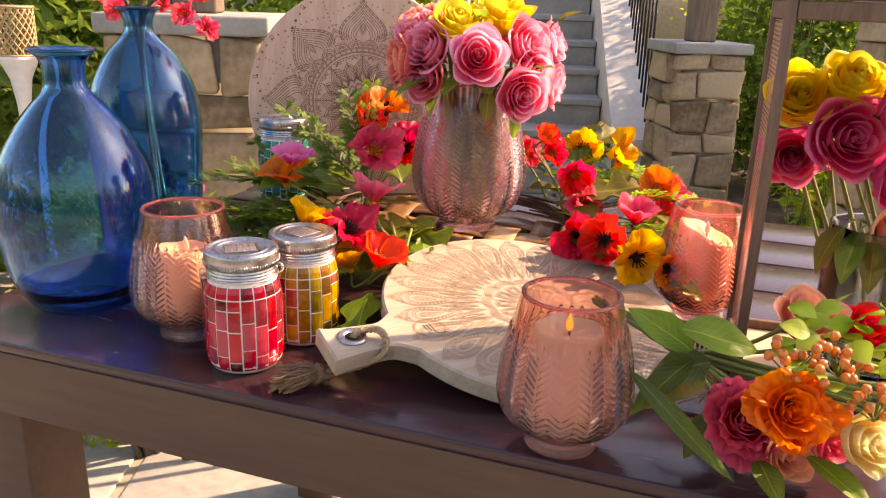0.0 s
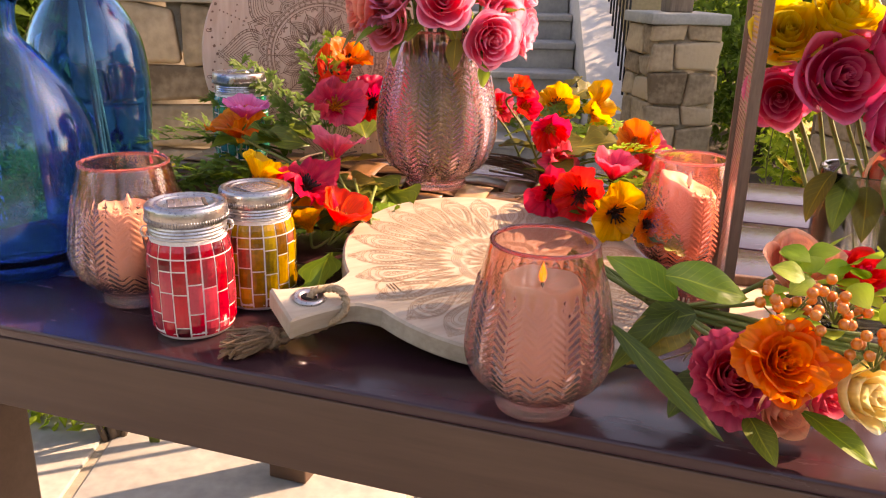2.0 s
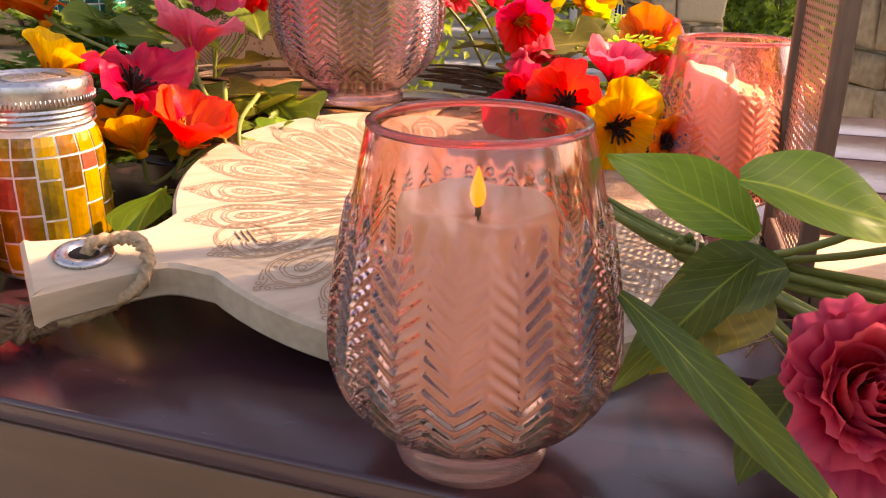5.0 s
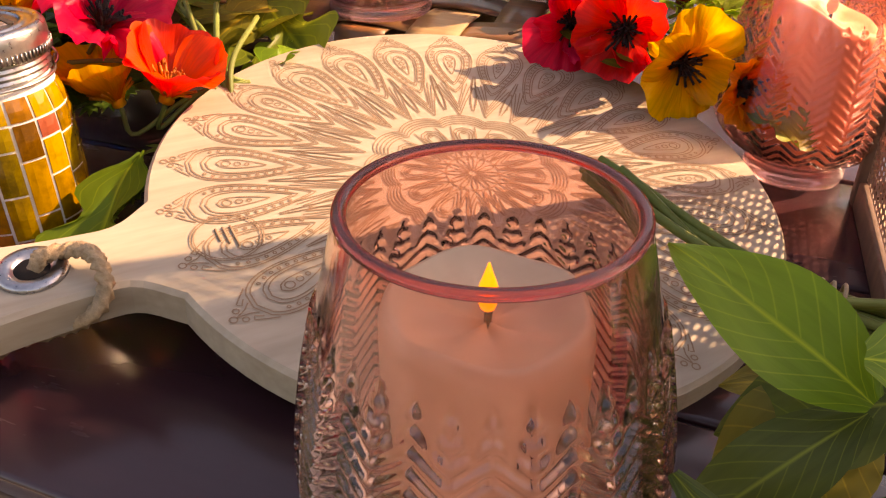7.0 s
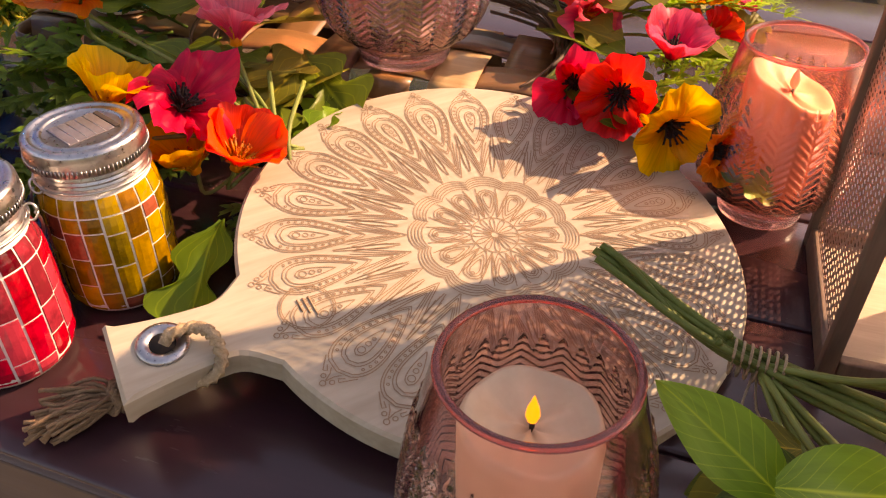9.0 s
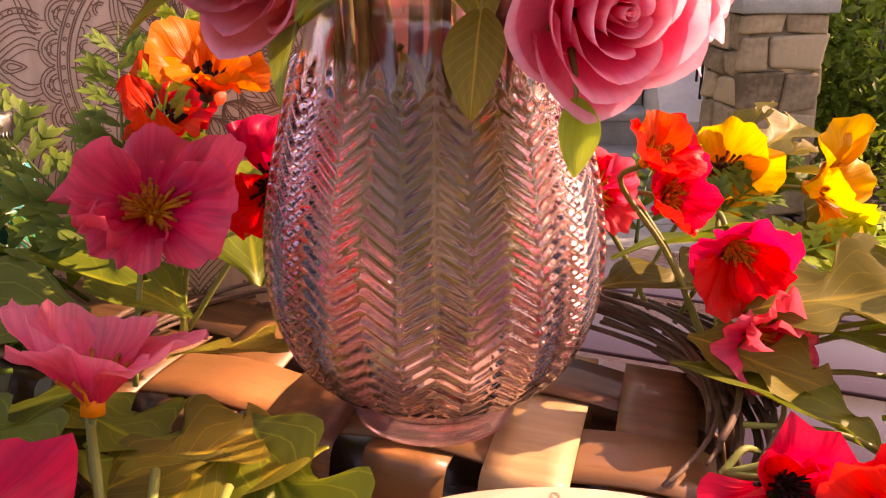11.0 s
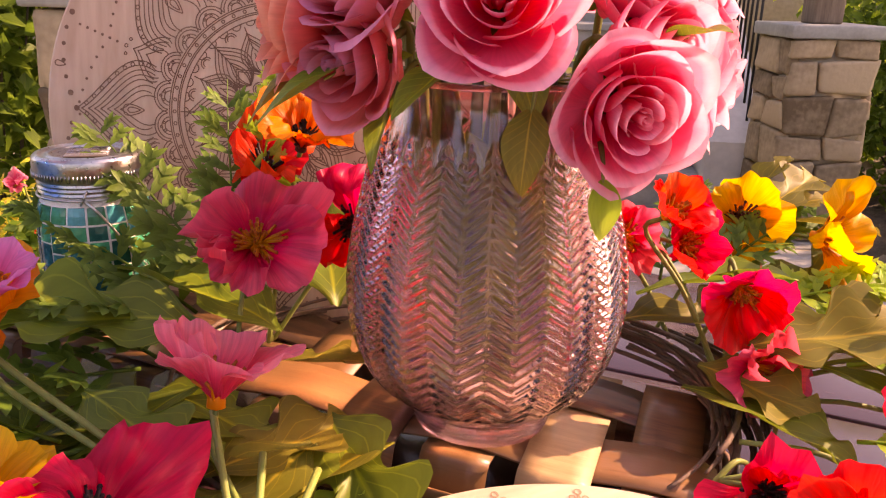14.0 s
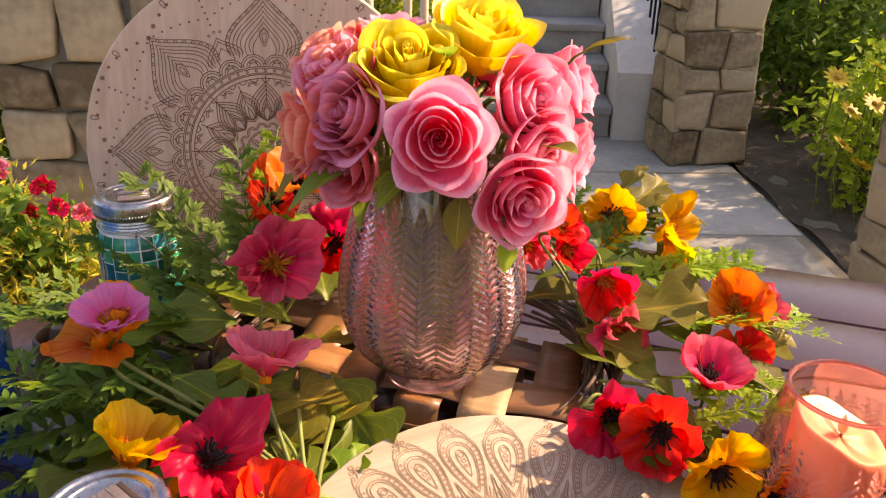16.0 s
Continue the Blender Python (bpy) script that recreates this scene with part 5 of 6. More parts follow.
C_MAG = soft_sheet("magenta_petal", (0.60, 0.004, 0.04), (0.82, 0.018, 0.085), (0.91, 0.12, 0.19), 0.50, 0.42, 0.10, 46, 0.16, False, 0.5)
C_ROSE = soft_sheet("rose_pink_petal", (0.84, 0.025, 0.10), (0.93, 0.07, 0.16), (0.96, 0.24, 0.32), 0.50, 0.42, 0.08, 46, 0.16, False, 0.5)
C_RED = soft_sheet("red_petal", (0.56, 0.004, 0.016), (0.76, 0.007, 0.032), (0.85, 0.018, 0.06), 0.50, 0.42, 0.10, 46, 0.16, False, 0.5)
C_VERM = soft_sheet("vermilion_petal", (0.82, 0.10, 0.01), (0.86, 0.065, 0.015), (0.88, 0.045, 0.02), 0.50, 0.42, 0.10, 46, 0.16, False, 0.5)
C_ORANGE = soft_sheet("orange_petal", (0.62, 0.04, 0.008), (0.82, 0.14, 0.008), (0.86, 0.24, 0.015), 0.50, 0.42, 0.10, 46, 0.16, False, 0.5)
C_GOLD = soft_sheet("golden_petal", (0.76, 0.24, 0.005), (0.86, 0.38, 0.008), (0.88, 0.50, 0.015), 0.50, 0.42, 0.10, 46, 0.16, False, 0.5)
C_PEACH = soft_sheet("peach_petal", (0.84, 0.27, 0.15), (0.88, 0.34, 0.19), (0.90, 0.42, 0.25), 0.35, 0.5, 0.08, 30, 0.12)
C_PEONY = soft_sheet("dusky_peony_petal", (0.62, 0.02, 0.075), (0.74, 0.05, 0.12), (0.82, 0.13, 0.20), 0.50, 0.45, 0.08, 30, 0.08, False, 0.2, 0.7)
C_TANG = soft_sheet("tangerine_petal", (0.82, 0.055, 0.004), (0.92, 0.13, 0.006), (0.94, 0.20, 0.01), 0.50, 0.42, 0.06, 26, 0.08, False, 0.22, 0.6)
C_CREAMY = soft_sheet("cream_petal", (0.80, 0.50, 0.12), (0.86, 0.66, 0.26), (0.90, 0.76, 0.42), 0.45, 0.4, 0.06, 26, 0.06, False, 0.2, 0.6)
C_EYEDARK = soft_sheet("dark_stamen", (0.05, 0.02, 0.012), (0.07, 0.025, 0.012), (0.02, 0.01, 0.012), 0.0, 0.7)
C_ORCHID = soft_sheet("orchid_pink_petal", (0.84, 0.04, 0.15), (0.84, 0.08, 0.26), (0.78, 0.22, 0.50), 0.50, 0.42, 0.08, 46, 0.14, False, 0.5)
C_EYEUMBER = soft_sheet("umber_stamen", (0.60, 0.26, 0.01), (0.44, 0.14, 0.02), (0.10, 0.035, 0.02), 0.0, 0.6)
C_EYEGOLD = soft_sheet("golden_stamen", (0.80, 0.20, 0.01), (0.92, 0.42, 0.015), (0.55, 0.14, 0.02), 0.25, 0.5)
L_DEEP = soft_sheet("deep_leaf", (0.10, 0.14, 0.015), (0.15, 0.20, 0.02), (0.20, 0.26, 0.03), 0.38, 0.45, 0.15, 8, 0.2, True)
L_DARK = soft_sheet("dark_leaf", (0.055, 0.085, 0.014), (0.085, 0.125, 0.018), (0.12, 0.17, 0.03), 0.3, 0.45, 0.15, 8, 0.2, True)
L_BRIGHT = soft_sheet("bright_leaf", (0.11, 0.20, 0.014), (0.165, 0.275, 0.02), (0.23, 0.34, 0.035), 0.45, 0.4, 0.15, 8, 0.15, True)
L_OLIVE = soft_sheet("olive_leaf", (0.13, 0.125, 0.015), (0.19, 0.165, 0.022), (0.25, 0.20, 0.03), 0.42, 0.5, 0.15, 8, 0.15, True)
L_FERN = soft_sheet("fern_leaf", (0.07, 0.135, 0.016), (0.115, 0.205, 0.025), (0.17, 0.29, 0.045), 0.42, 0.5, 0.12, 8, 0.1)
L_LIME = soft_sheet("lime_sprig", (0.24, 0.40, 0.03), (0.36, 0.54, 0.05), (0.46, 0.60, 0.09), 0.5, 0.45, 0.1, 8, 0.1)
L_BERRY = surface("amber_berry", (0.50, 0.10, 0.010), (0.74, 0.22, 0.022), 80, 0.3, 0.1, coat=0.4)


def rose(name, centre, ahead, size, colour, seed, label, group, count=22, stem_to=None, open_=1.0):
    ob = thing(name, label, "rose", group, facing(centre, ahead, seed * 1.7))
    part("heart", rose_heart(size), colour, ob)
    for g in rose_petals(size, count, seed, open_):
        part("petal", g, colour, ob)
    for k in range(4):
        part("sepal", leaf_sheet(size * 0.8, size * 0.3, 0.3, 0.2, 0, 0, 0, 4, 6), L_DEEP, ob, at=pose(0, 0, -size * 0.80, 0, -28, 90 * k + 20))
    if stem_to is not None:
        inv = ob.matrix_basis.inverted()
        a, b = Vector((0, 0, -size * 0.75)), inv @ Vector(stem_to)
        part("stem", tube(smoothed([a, a + Vector((0, 0, -0.035)), a.lerp(b, 0.6), b], 14), 0.0024, 6), M_STEM, ob)
    return ob


def rose_leaf(shape, material, at, label, group):
    ob = thing("rose_leaf", label, "leaf", group, at)
    part("blade", leaf_sheet(*shape), material, ob)
    part("stalk", tube(smoothed([(-0.016, 0, -0.003), (-0.006, 0, 0.0), (shape[0] * 0.3, 0, -0.001 - shape[2] * shape[0] * 0.09)], 8), lambda q: 0.0013 * (1.1 - 0.7 * q), 6), M_STEM, ob, "thin green stalk")
    return ob


# vase with the rose bouquet
VX, VY, VZ = 0.043, 1.090, 0.820
vase = thing("glass_vase", "pink herringbone glass vase standing on the basket", "vase", at=pose(VX, VY, VZ, 0, 0, 8))
part("vase_glass", VASE[0], M_PINK, vase, "ribbed pink glass").visible_shadow = False
part("foot", lathe([(r * 0.955 + 0.0004, z) for r, z in smoothed(VASE_PROFILE[:4], 12)], 96), M_FOOT, vase, "pale pink moulded foot").visible_shadow = False
part("rim", lathe([(0.0549 + 0.0018 * math.cos(a), 0.1965 + 0.0015 * math.sin(a)) for a in np.linspace(0, 2 * math.pi, 13)], 96), M_RIM, vase, "rose-pink glass rim").visible_shadow = False
BQ = "roses in the pink vase"
for k, (p, a, s, col, lab) in enumerate([
    ((0.046, 0.985, 1.058), (0.0, -1.0, 0.25), 0.0334, C_PINK, "pink artificial rose in full bloom"),
    ((0.104, 1.000, 1.012), (0.25, -0.95, -0.05), 0.0312, C_PINK, "pink artificial rose drooping over the vase rim"),
    ((0.112, 1.045, 1.070), (0.55, -0.75, 0.35), 0.0334, C_PINK, "pink artificial rose with sunlit petal edges"),
    ((0.150, 1.095, 1.072), (0.9, -0.25, 0.3), 0.0299, C_PINK, "pink artificial rose turned to the sun"),
    ((0.150, 1.075, 1.018), (0.95, -0.3, -0.1), 0.0299, C_PINK, "pink artificial rose low at the vase rim"),
    ((0.078, 1.085, 1.112), (0.15, -0.35, 0.95), 0.0400, C_YELLOW, "yellow artificial rose at the top of the bouquet"),
    ((0.024, 1.040, 1.096), (0.05, -0.5, 0.9), 0.0380, C_YELLOW, "yellow artificial rose half opened"),
    ((-0.018, 1.020, 1.064), (-0.55, -0.75, 0.35), 0.0326, C_LILAC, "lilac-pink artificial rose in shade"),
    ((-0.034, 1.080, 1.095), (-0.5, -0.2, 0.85), 0.0299, C_CORAL, "coral artificial rose at the top"),
    ((0.006, 1.105, 1.106), (-0.1, 0.1, 1.0), 0.0299, C_PINK, "pink artificial rose at the back"),
    ((-0.052, 1.040, 1.045), (-0.9, -0.35, 0.05), 0.0299, C_CORAL, "coral artificial rose at the side"),
    ((-0.022, 1.022, 1.028), (-0.5, -0.85, -0.1), 0.0300, C_LILAC, "lilac-pink artificial rose drooping beside the vase neck"),
    ((0.120, 1.030, 1.035), (0.6, -0.8, 0.1), 0.0310, C_PINK, "pink artificial rose between the others"),
    ((-0.028, 1.055, 1.085), (-0.45, -0.45, 0.8), 0.0320, C_PINK, "pink artificial rose tucked at the top"),
    ((0.090, 1.150, 1.075), (0.3, 0.8, 0.5), 0.0317, C_PINK, "pink artificial rose at the back"),
]):
    rose("rose", p, a, s, col, 11 + k, lab, BQ, 24, (VX + (p[0] - VX) * 0.2, VY + (p[1] - VY) * 0.2, VZ + 0.03))
for k, (p, rz, ry, ln, mt) in enumerate([((-0.015, 1.015, 1.028), 200, 20, 0.05, L_DEEP), ((0.062, 1.005, 1.012), 255, 60, 0.036, L_OLIVE), ((0.093, 0.998, 0.985), 285, 75, 0.026, L_LIME), ((0.03, 1.01, 1.03), 225, 20, 0.04, L_DEEP), ((0.12, 1.03, 1.04), 300, -20, 0.036, L_DEEP), ((0.05, 1.04, 1.10), 260, -30, 0.034, L_LIME), ((0.15, 1.07, 1.10), 330, -30, 0.036, L_OLIVE), ((-0.04, 1.05, 1.025), 200, 30, 0.045, L_OLIVE), ((0.0, 1.035, 1.015), 215, 60, 0.04, L_DEEP)]):
    rose_leaf((ln, ln * 0.62, 0.2, 0.3), mt, pose(*p, 0, ry, rz), "green artificial rose leaf under the blooms", BQ)

for k in range(7):
    a = 2 * math.pi * k / 7 + 0.5
    rose_leaf((0.044, 0.028, 0.35, 0.25), L_DEEP if k % 3 else L_OLIVE, pose(VX + 0.035 * math.cos(a), VY + 0.035 * math.sin(a), 1.016 + 0.006 * (k % 3), 0, -6 + 9 * (k % 3), math.degrees(a)), "green artificial rose leaf under the blooms", BQ)

for k in range(6):
    a = 1.05 * k
    rose_leaf((0.07, 0.03, 0.2, 0.3), L_DEEP, pose(VX + 0.022 * math.cos(a), VY + 0.022 * math.sin(a), VZ + 0.16 - 0.012 * (k % 3), 0, 70 + 6 * (k % 3), math.degrees(a)), "dark green artificial rose leaf inside the vase", BQ)

bunch = thing("foliage_bunch", "bunch of dark green artificial stems and leaves in the pink vase", "greenery")
for k in range(12):
    a = 2.4 * k
    q = 0.010 + 0.022 * (k % 4) / 3
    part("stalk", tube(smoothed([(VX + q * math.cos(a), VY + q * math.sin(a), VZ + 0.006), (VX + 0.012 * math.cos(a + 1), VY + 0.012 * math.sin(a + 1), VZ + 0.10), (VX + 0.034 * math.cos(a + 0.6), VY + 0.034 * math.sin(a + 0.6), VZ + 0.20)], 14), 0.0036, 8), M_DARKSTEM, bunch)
    part("blade", leaf_sheet(0.06, 0.026, 0.2, 0.3), L_DEEP, bunch, at=pose(VX + 0.012 * math.cos(a + 1), VY + 0.012 * math.sin(a + 1), VZ + 0.09 + 0.012 * (k % 4), 0, -65, math.degrees(a)))

# garland of twigs, poppies and ferns over the basket
wreath = thing("flower_wreath", "twig wreath with artificial poppies, ferns and lobed leaves", "wreath")
WR = random.Random(5)
for k in range(52):
    a0 = WR.uniform(-0.75, 0.1) if k % 4 else WR.uniform(1.6, 3.0)
    a1 = a0 + WR.uniform(0.7, 1.3)
    off, up = WR.uniform(-0.016, 0.016), WR.uniform(-0.008, 0.016)
    part("twig", tube([(VX - 0.015 + (0.168 + off + 0.004 * math.sin(3 * a + k)) * math.cos(a), VY + 0.02 + (0.142 + off) * math.sin(a), 0.818 + up + 0.003 * math.sin(3 * a + k)) for a in np.linspace(a0, a1, 14)], WR.uniform(0.0010, 0.0019), 5), M_TWIG, wreath, "dark brown vine twig")
POPPIES = [
    ((-0.086, 1.087, 0.922), (0.42, -0.62, 0.62), 0.048, C_MAG, C_EYEGOLD, 80),
    ((-0.079, 0.996, 0.880), (0.05, 0.22, 0.95), 0.046, C_ROSE, C_EYEGOLD, 54),
    ((-0.190, 0.987, 0.904), (-0.20, -0.15, 0.95), 0.048, C_ORANGE, C_EYEGOLD, 58),
    ((-0.177, 0.976, 0.926), (0.10, -0.15, 0.97), 0.036, C_ORCHID, C_EYEGOLD, 52),
    ((-0.150, 0.908, 0.866), (0.30, 0.20, 0.90), 0.044, C_GOLD, C_EYEGOLD, 44),
    ((-0.100, 0.916, 0.860), (0.50, -0.15, 0.85), 0.042, C_RED, C_EYEDARK, 72),
    ((-0.064, 0.904, 0.824), (0.40, -0.15, 0.90), 0.047, C_VERM, C_EYEGOLD, 44),
    ((-0.100, 0.903, 0.821), (-0.20, -0.15, 0.95), 0.043, C_GOLD, C_EYEGOLD, 50),
    ((-0.100, 1.148, 0.950), (0.15, -0.50, 0.80), 0.042, C_VERM, C_EYEDARK, 62),
    ((-0.072, 1.138, 0.972), (0.30, -0.30, 0.90), 0.037, C_ORANGE, C_EYEDARK, 58),
    ((-0.043, 1.135, 0.920), (-0.2, -0.9, 0.3), 0.037, C_RED, C_EYEDARK, 70),
    ((0.149, 1.130, 0.938), (0.35, -0.60, 0.60), 0.029, C_VERM, C_EYEGOLD, 56),
    ((0.161, 1.138, 0.916), (0.35, -0.80, 0.25), 0.031, C_RED, C_EYEGOLD, 58),
    ((0.128, 1.165, 0.910), (0.1, -0.85, 0.3), 0.036, C_MAG, C_EYEGOLD, 66),
    ((0.221, 1.250, 0.902), (-0.10, -0.88, 0.45), 0.044, C_GOLD, C_EYEUMBER, 60),
    ((0.273, 1.213, 0.903), (0.72, -0.60, 0.25), 0.046, C_GOLD, C_EYEGOLD, 58),
    ((0.196, 1.130, 0.889), (0.05, -0.80, -0.30), 0.038, C_RED, C_EYEGOLD, 58),
    ((0.206, 1.112, 0.848), (0.35, -0.85, 0.02), 0.041, C_MAG, C_EYEGOLD, 62),
    ((0.312, 1.116, 0.872), (-0.25, -0.55, 0.80), 0.040, C_ORANGE, C_EYEGOLD, 58),
    ((0.334, 1.122, 0.866), (0.7, -0.45, 0.45), 0.034, C_MAG, C_EYEGOLD, 56),
    ((0.311, 1.088, 0.842), (0.2, -0.7, 0.6), 0.033, C_VERM, C_EYEGOLD, 58),
    ((0.264, 1.030, 0.852), (0.10, -0.20, 0.95), 0.046, C_MAG, C_EYEDARK, 50),
    ((0.183, 1.004, 0.833), (-0.08, -0.95, 0.15), 0.043, C_RED, C_EYEDARK, 60),
    ((0.215, 0.982, 0.836), (-0.30, -0.88, 0.12), 0.045, C_VERM, C_EYEDARK, 60),
    ((0.252, 0.955, 0.822), (0.12, -0.92, -0.02), 0.045, C_GOLD, C_EYEDARK, 57),
    ((0.285, 0.935, 0.815), (0.35, -0.85, 0.2), 0.030, C_ORANGE, C_EYEDARK, 62),
]
for k, (p, a, s, mt, eye, wide) in enumerate(POPPIES):
    d = Vector((p[0] - VX, p[1] - VY - 0.02, 0))
    root = Vector((VX, VY + 0.02, 0.83)) + d.normalized() * 0.15
    if p[0] < -0.05 and p[1] < 1.03:
        root = Vector((-0.036 + 0.002 * k, 0.926, 0.818))
    poppy_parts(wreath, p, a, s, mt, eye, 40 + k, wide, root)
FR = random.Random(9)
for p, rz, ry, ln, mt in [
    ((-0.13, 1.10, 0.86), 200, -18, 0.19, L_FERN), ((-0.12, 1.12, 0.88), 150, -40, 0.17, L_FERN), ((-0.10, 1.10, 0.88), 110, -60, 0.15, L_FERN), ((-0.15, 1.06, 0.85), 215, -4, 0.19, L_FERN),
    ((-0.14, 1.07, 0.85), 175, -26, 0.17, L_FERN), ((-0.10, 1.13, 0.90), 85, -68, 0.13, L_LIME), ((-0.13, 1.02, 0.83), 205, 4, 0.17, L_FERN), ((-0.10, 0.95, 0.81), 225, 8, 0.14, L_FERN), ((-0.05, 0.90, 0.79), 240, 12, 0.12, L_FERN),
    ((-0.16, 1.10, 0.86), 185, -10, 0.20, L_FERN), ((-0.14, 1.12, 0.86), 165, -30, 0.16, L_FERN), ((-0.17, 1.0, 0.83), 190, -2, 0.16, L_FERN),
    ((0.22, 1.16, 0.87), 10, -10, 0.15, L_LIME), ((0.25, 1.10, 0.86), -8, -8, 0.14, L_LIME), ((0.24, 1.05, 0.84), -20, -5, 0.12, L_LIME), ((0.20, 1.20, 0.88), 40, -15, 0.14, L_FERN), ((0.24, 1.0, 0.83), -5, -20, 0.10, L_LIME), ((0.16, 1.2, 0.87), 70, -25, 0.14, L_FERN)]:
    part("fern_frond", frond(ln, 13, ln * 0.22, FR.randint(0, 999)), mt, wreath, "feathery fern spray", at=pose(*p, FR.uniform(-20, 20), ry, rz))
for p, rz, ry, ln, mt in [
    ((0.0, 1.03, 0.832), 215, 6, 0.10, L_OLIVE), ((-0.04, 1.05, 0.835), 300, 8, 0.11, L_DEEP), ((-0.10, 1.0, 0.84), 190, 10, 0.13, L_DEEP), ((-0.05, 0.93, 0.82), 100, -10, 0.11, L_DEEP), ((-0.03, 0.935, 0.805), 60, -30, 0.055, L_BRIGHT),
    ((-0.13, 0.93, 0.82), 200, 14, 0.12, L_BRIGHT), ((-0.16, 0.97, 0.83), 230, 6, 0.10, L_DEEP), ((-0.07, 0.86, 0.80), 255, 20, 0.10, L_BRIGHT), ((-0.12, 1.08, 0.87), 200, -15, 0.12, L_DEEP),
    ((0.13, 1.15, 0.86), 20, 0, 0.12, L_OLIVE), ((0.19, 1.13, 0.86), 0, -6, 0.13, L_OLIVE), ((0.24, 1.25, 0.91), 40, -25, 0.07, L_OLIVE), ((0.25, 1.25, 0.90), 0, -10, 0.07, L_OLIVE),
    ((0.30, 1.07, 0.85), 300, 10, 0.09, L_OLIVE), ((0.17, 1.02, 0.83), 330, 0, 0.10, L_DEEP), ((0.285, 0.935, 0.805), 320, 10, 0.05, L_DEEP), ((0.285, 0.94, 0.815), 10, -6, 0.04, L_DEEP), ((0.1, 1.18, 0.87), 60, -20, 0.12, L_DEEP), ((0.02, 1.2, 0.87), 120, -25, 0.13, L_DEEP)]:
    part("lobed_leaf", leaf_sheet(ln, ln * 0.72, 0.25, 0.25, 3, 0.62, 0.2, 8, 30), mt, wreath, "lobed green leaf", at=pose(*p, FR.uniform(-25, 25), ry, rz))
for p, rz, ry, ln, mt in [
    ((-0.09, 1.03, 0.835), 170, 4, 0.13, L_DEEP), ((-0.11, 1.06, 0.845), 230, 8, 0.12, L_DEEP), ((-0.06, 0.97, 0.815), 200, 6, 0.12, L_DEEP), ((-0.14, 1.00, 0.825), 260, 10, 0.11, L_DEEP), ((-0.04, 1.02, 0.835), 240, 10, 0.10, L_OLIVE),
    ((-0.12, 0.96, 0.81), 160, 2, 0.12, L_DEEP), ((-0.17, 1.05, 0.835), 190, -4, 0.12, L_DEEP), ((-0.08, 1.10, 0.86), 160, -20, 0.12, L_DEEP), ((-0.05, 1.12, 0.87), 110, -35, 0.11, L_DEEP), ((0.16, 1.10, 0.84), -30, 0, 0.10, L_DEEP),
    ((0.20, 1.03, 0.825), -25, 6, 0.10, L_DEEP), ((0.24, 1.12, 0.85), -40, 2, 0.10, L_DEEP), ((0.22, 1.18, 0.87), 20, -10, 0.10, L_DEEP), ((0.19, 0.985, 0.82), -10, 0, 0.08, L_DEEP), ((0.14, 1.17, 0.87), 0, -20, 0.10, L_DEEP)]:
    part("lobed_leaf", leaf_sheet(ln, ln * 0.74, 0.2, 0.2, 3, 0.62, 0.2, 8, 30), mt, wreath, "lobed green leaf", at=pose(*p, FR.uniform(-25, 25), ry, rz))
for base, tip, mt in (((-0.165, 1.000, 0.838), (-0.303, 1.035, 0.855), L_BRIGHT), ((-0.150, 0.915, 0.815), (-0.262, 0.890, 0.800), L_BRIGHT), ((0.270, 1.170, 0.870), (0.356, 1.184, 0.886), L_LIME), ((0.310, 1.130, 0.858), (0.384, 1.115, 0.862), L_LIME), ((0.255, 1.030, 0.832), (0.330, 1.045, 0.846), L_LIME)):
    d = Vector(tip) - Vector(base)
    part("fern_frond", frond(d.length * 1.02, 10, d.length * 0.30, FR.randint(0, 999), 0.05), mt, wreath, "broad feathery fern spray", at=pose(*base, 0, 0, math.degrees(math.atan2(d.y, d.x))) @ pose(0, 0, 0, 0, -math.degrees(math.atan2(d.z, math.hypot(d.x, d.y))) + 4, 0))
for base, tip, w in (((-0.19, 1.06, 0.815), (-0.275, 0.985, 0.778), 0.062), ((-0.20, 1.08, 0.82), (-0.285, 1.05, 0.79), 0.055), ((-0.17, 0.98, 0.81), (-0.235, 0.93, 0.775), 0.05)):
    d = Vector(tip) - Vector(base)
    part("lobed_leaf", leaf_sheet(d.length, w, 0.1, 0.2, 2, 0.5, 0.1, 8, 26), L_BRIGHT, wreath, "bright green lobed leaf", at=pose(*base, 0, 0, math.degrees(math.atan2(d.y, d.x))) @ pose(0, 0, 0, 0, -math.degrees(math.atan2(d.z, math.hypot(d.x, d.y))), 0))
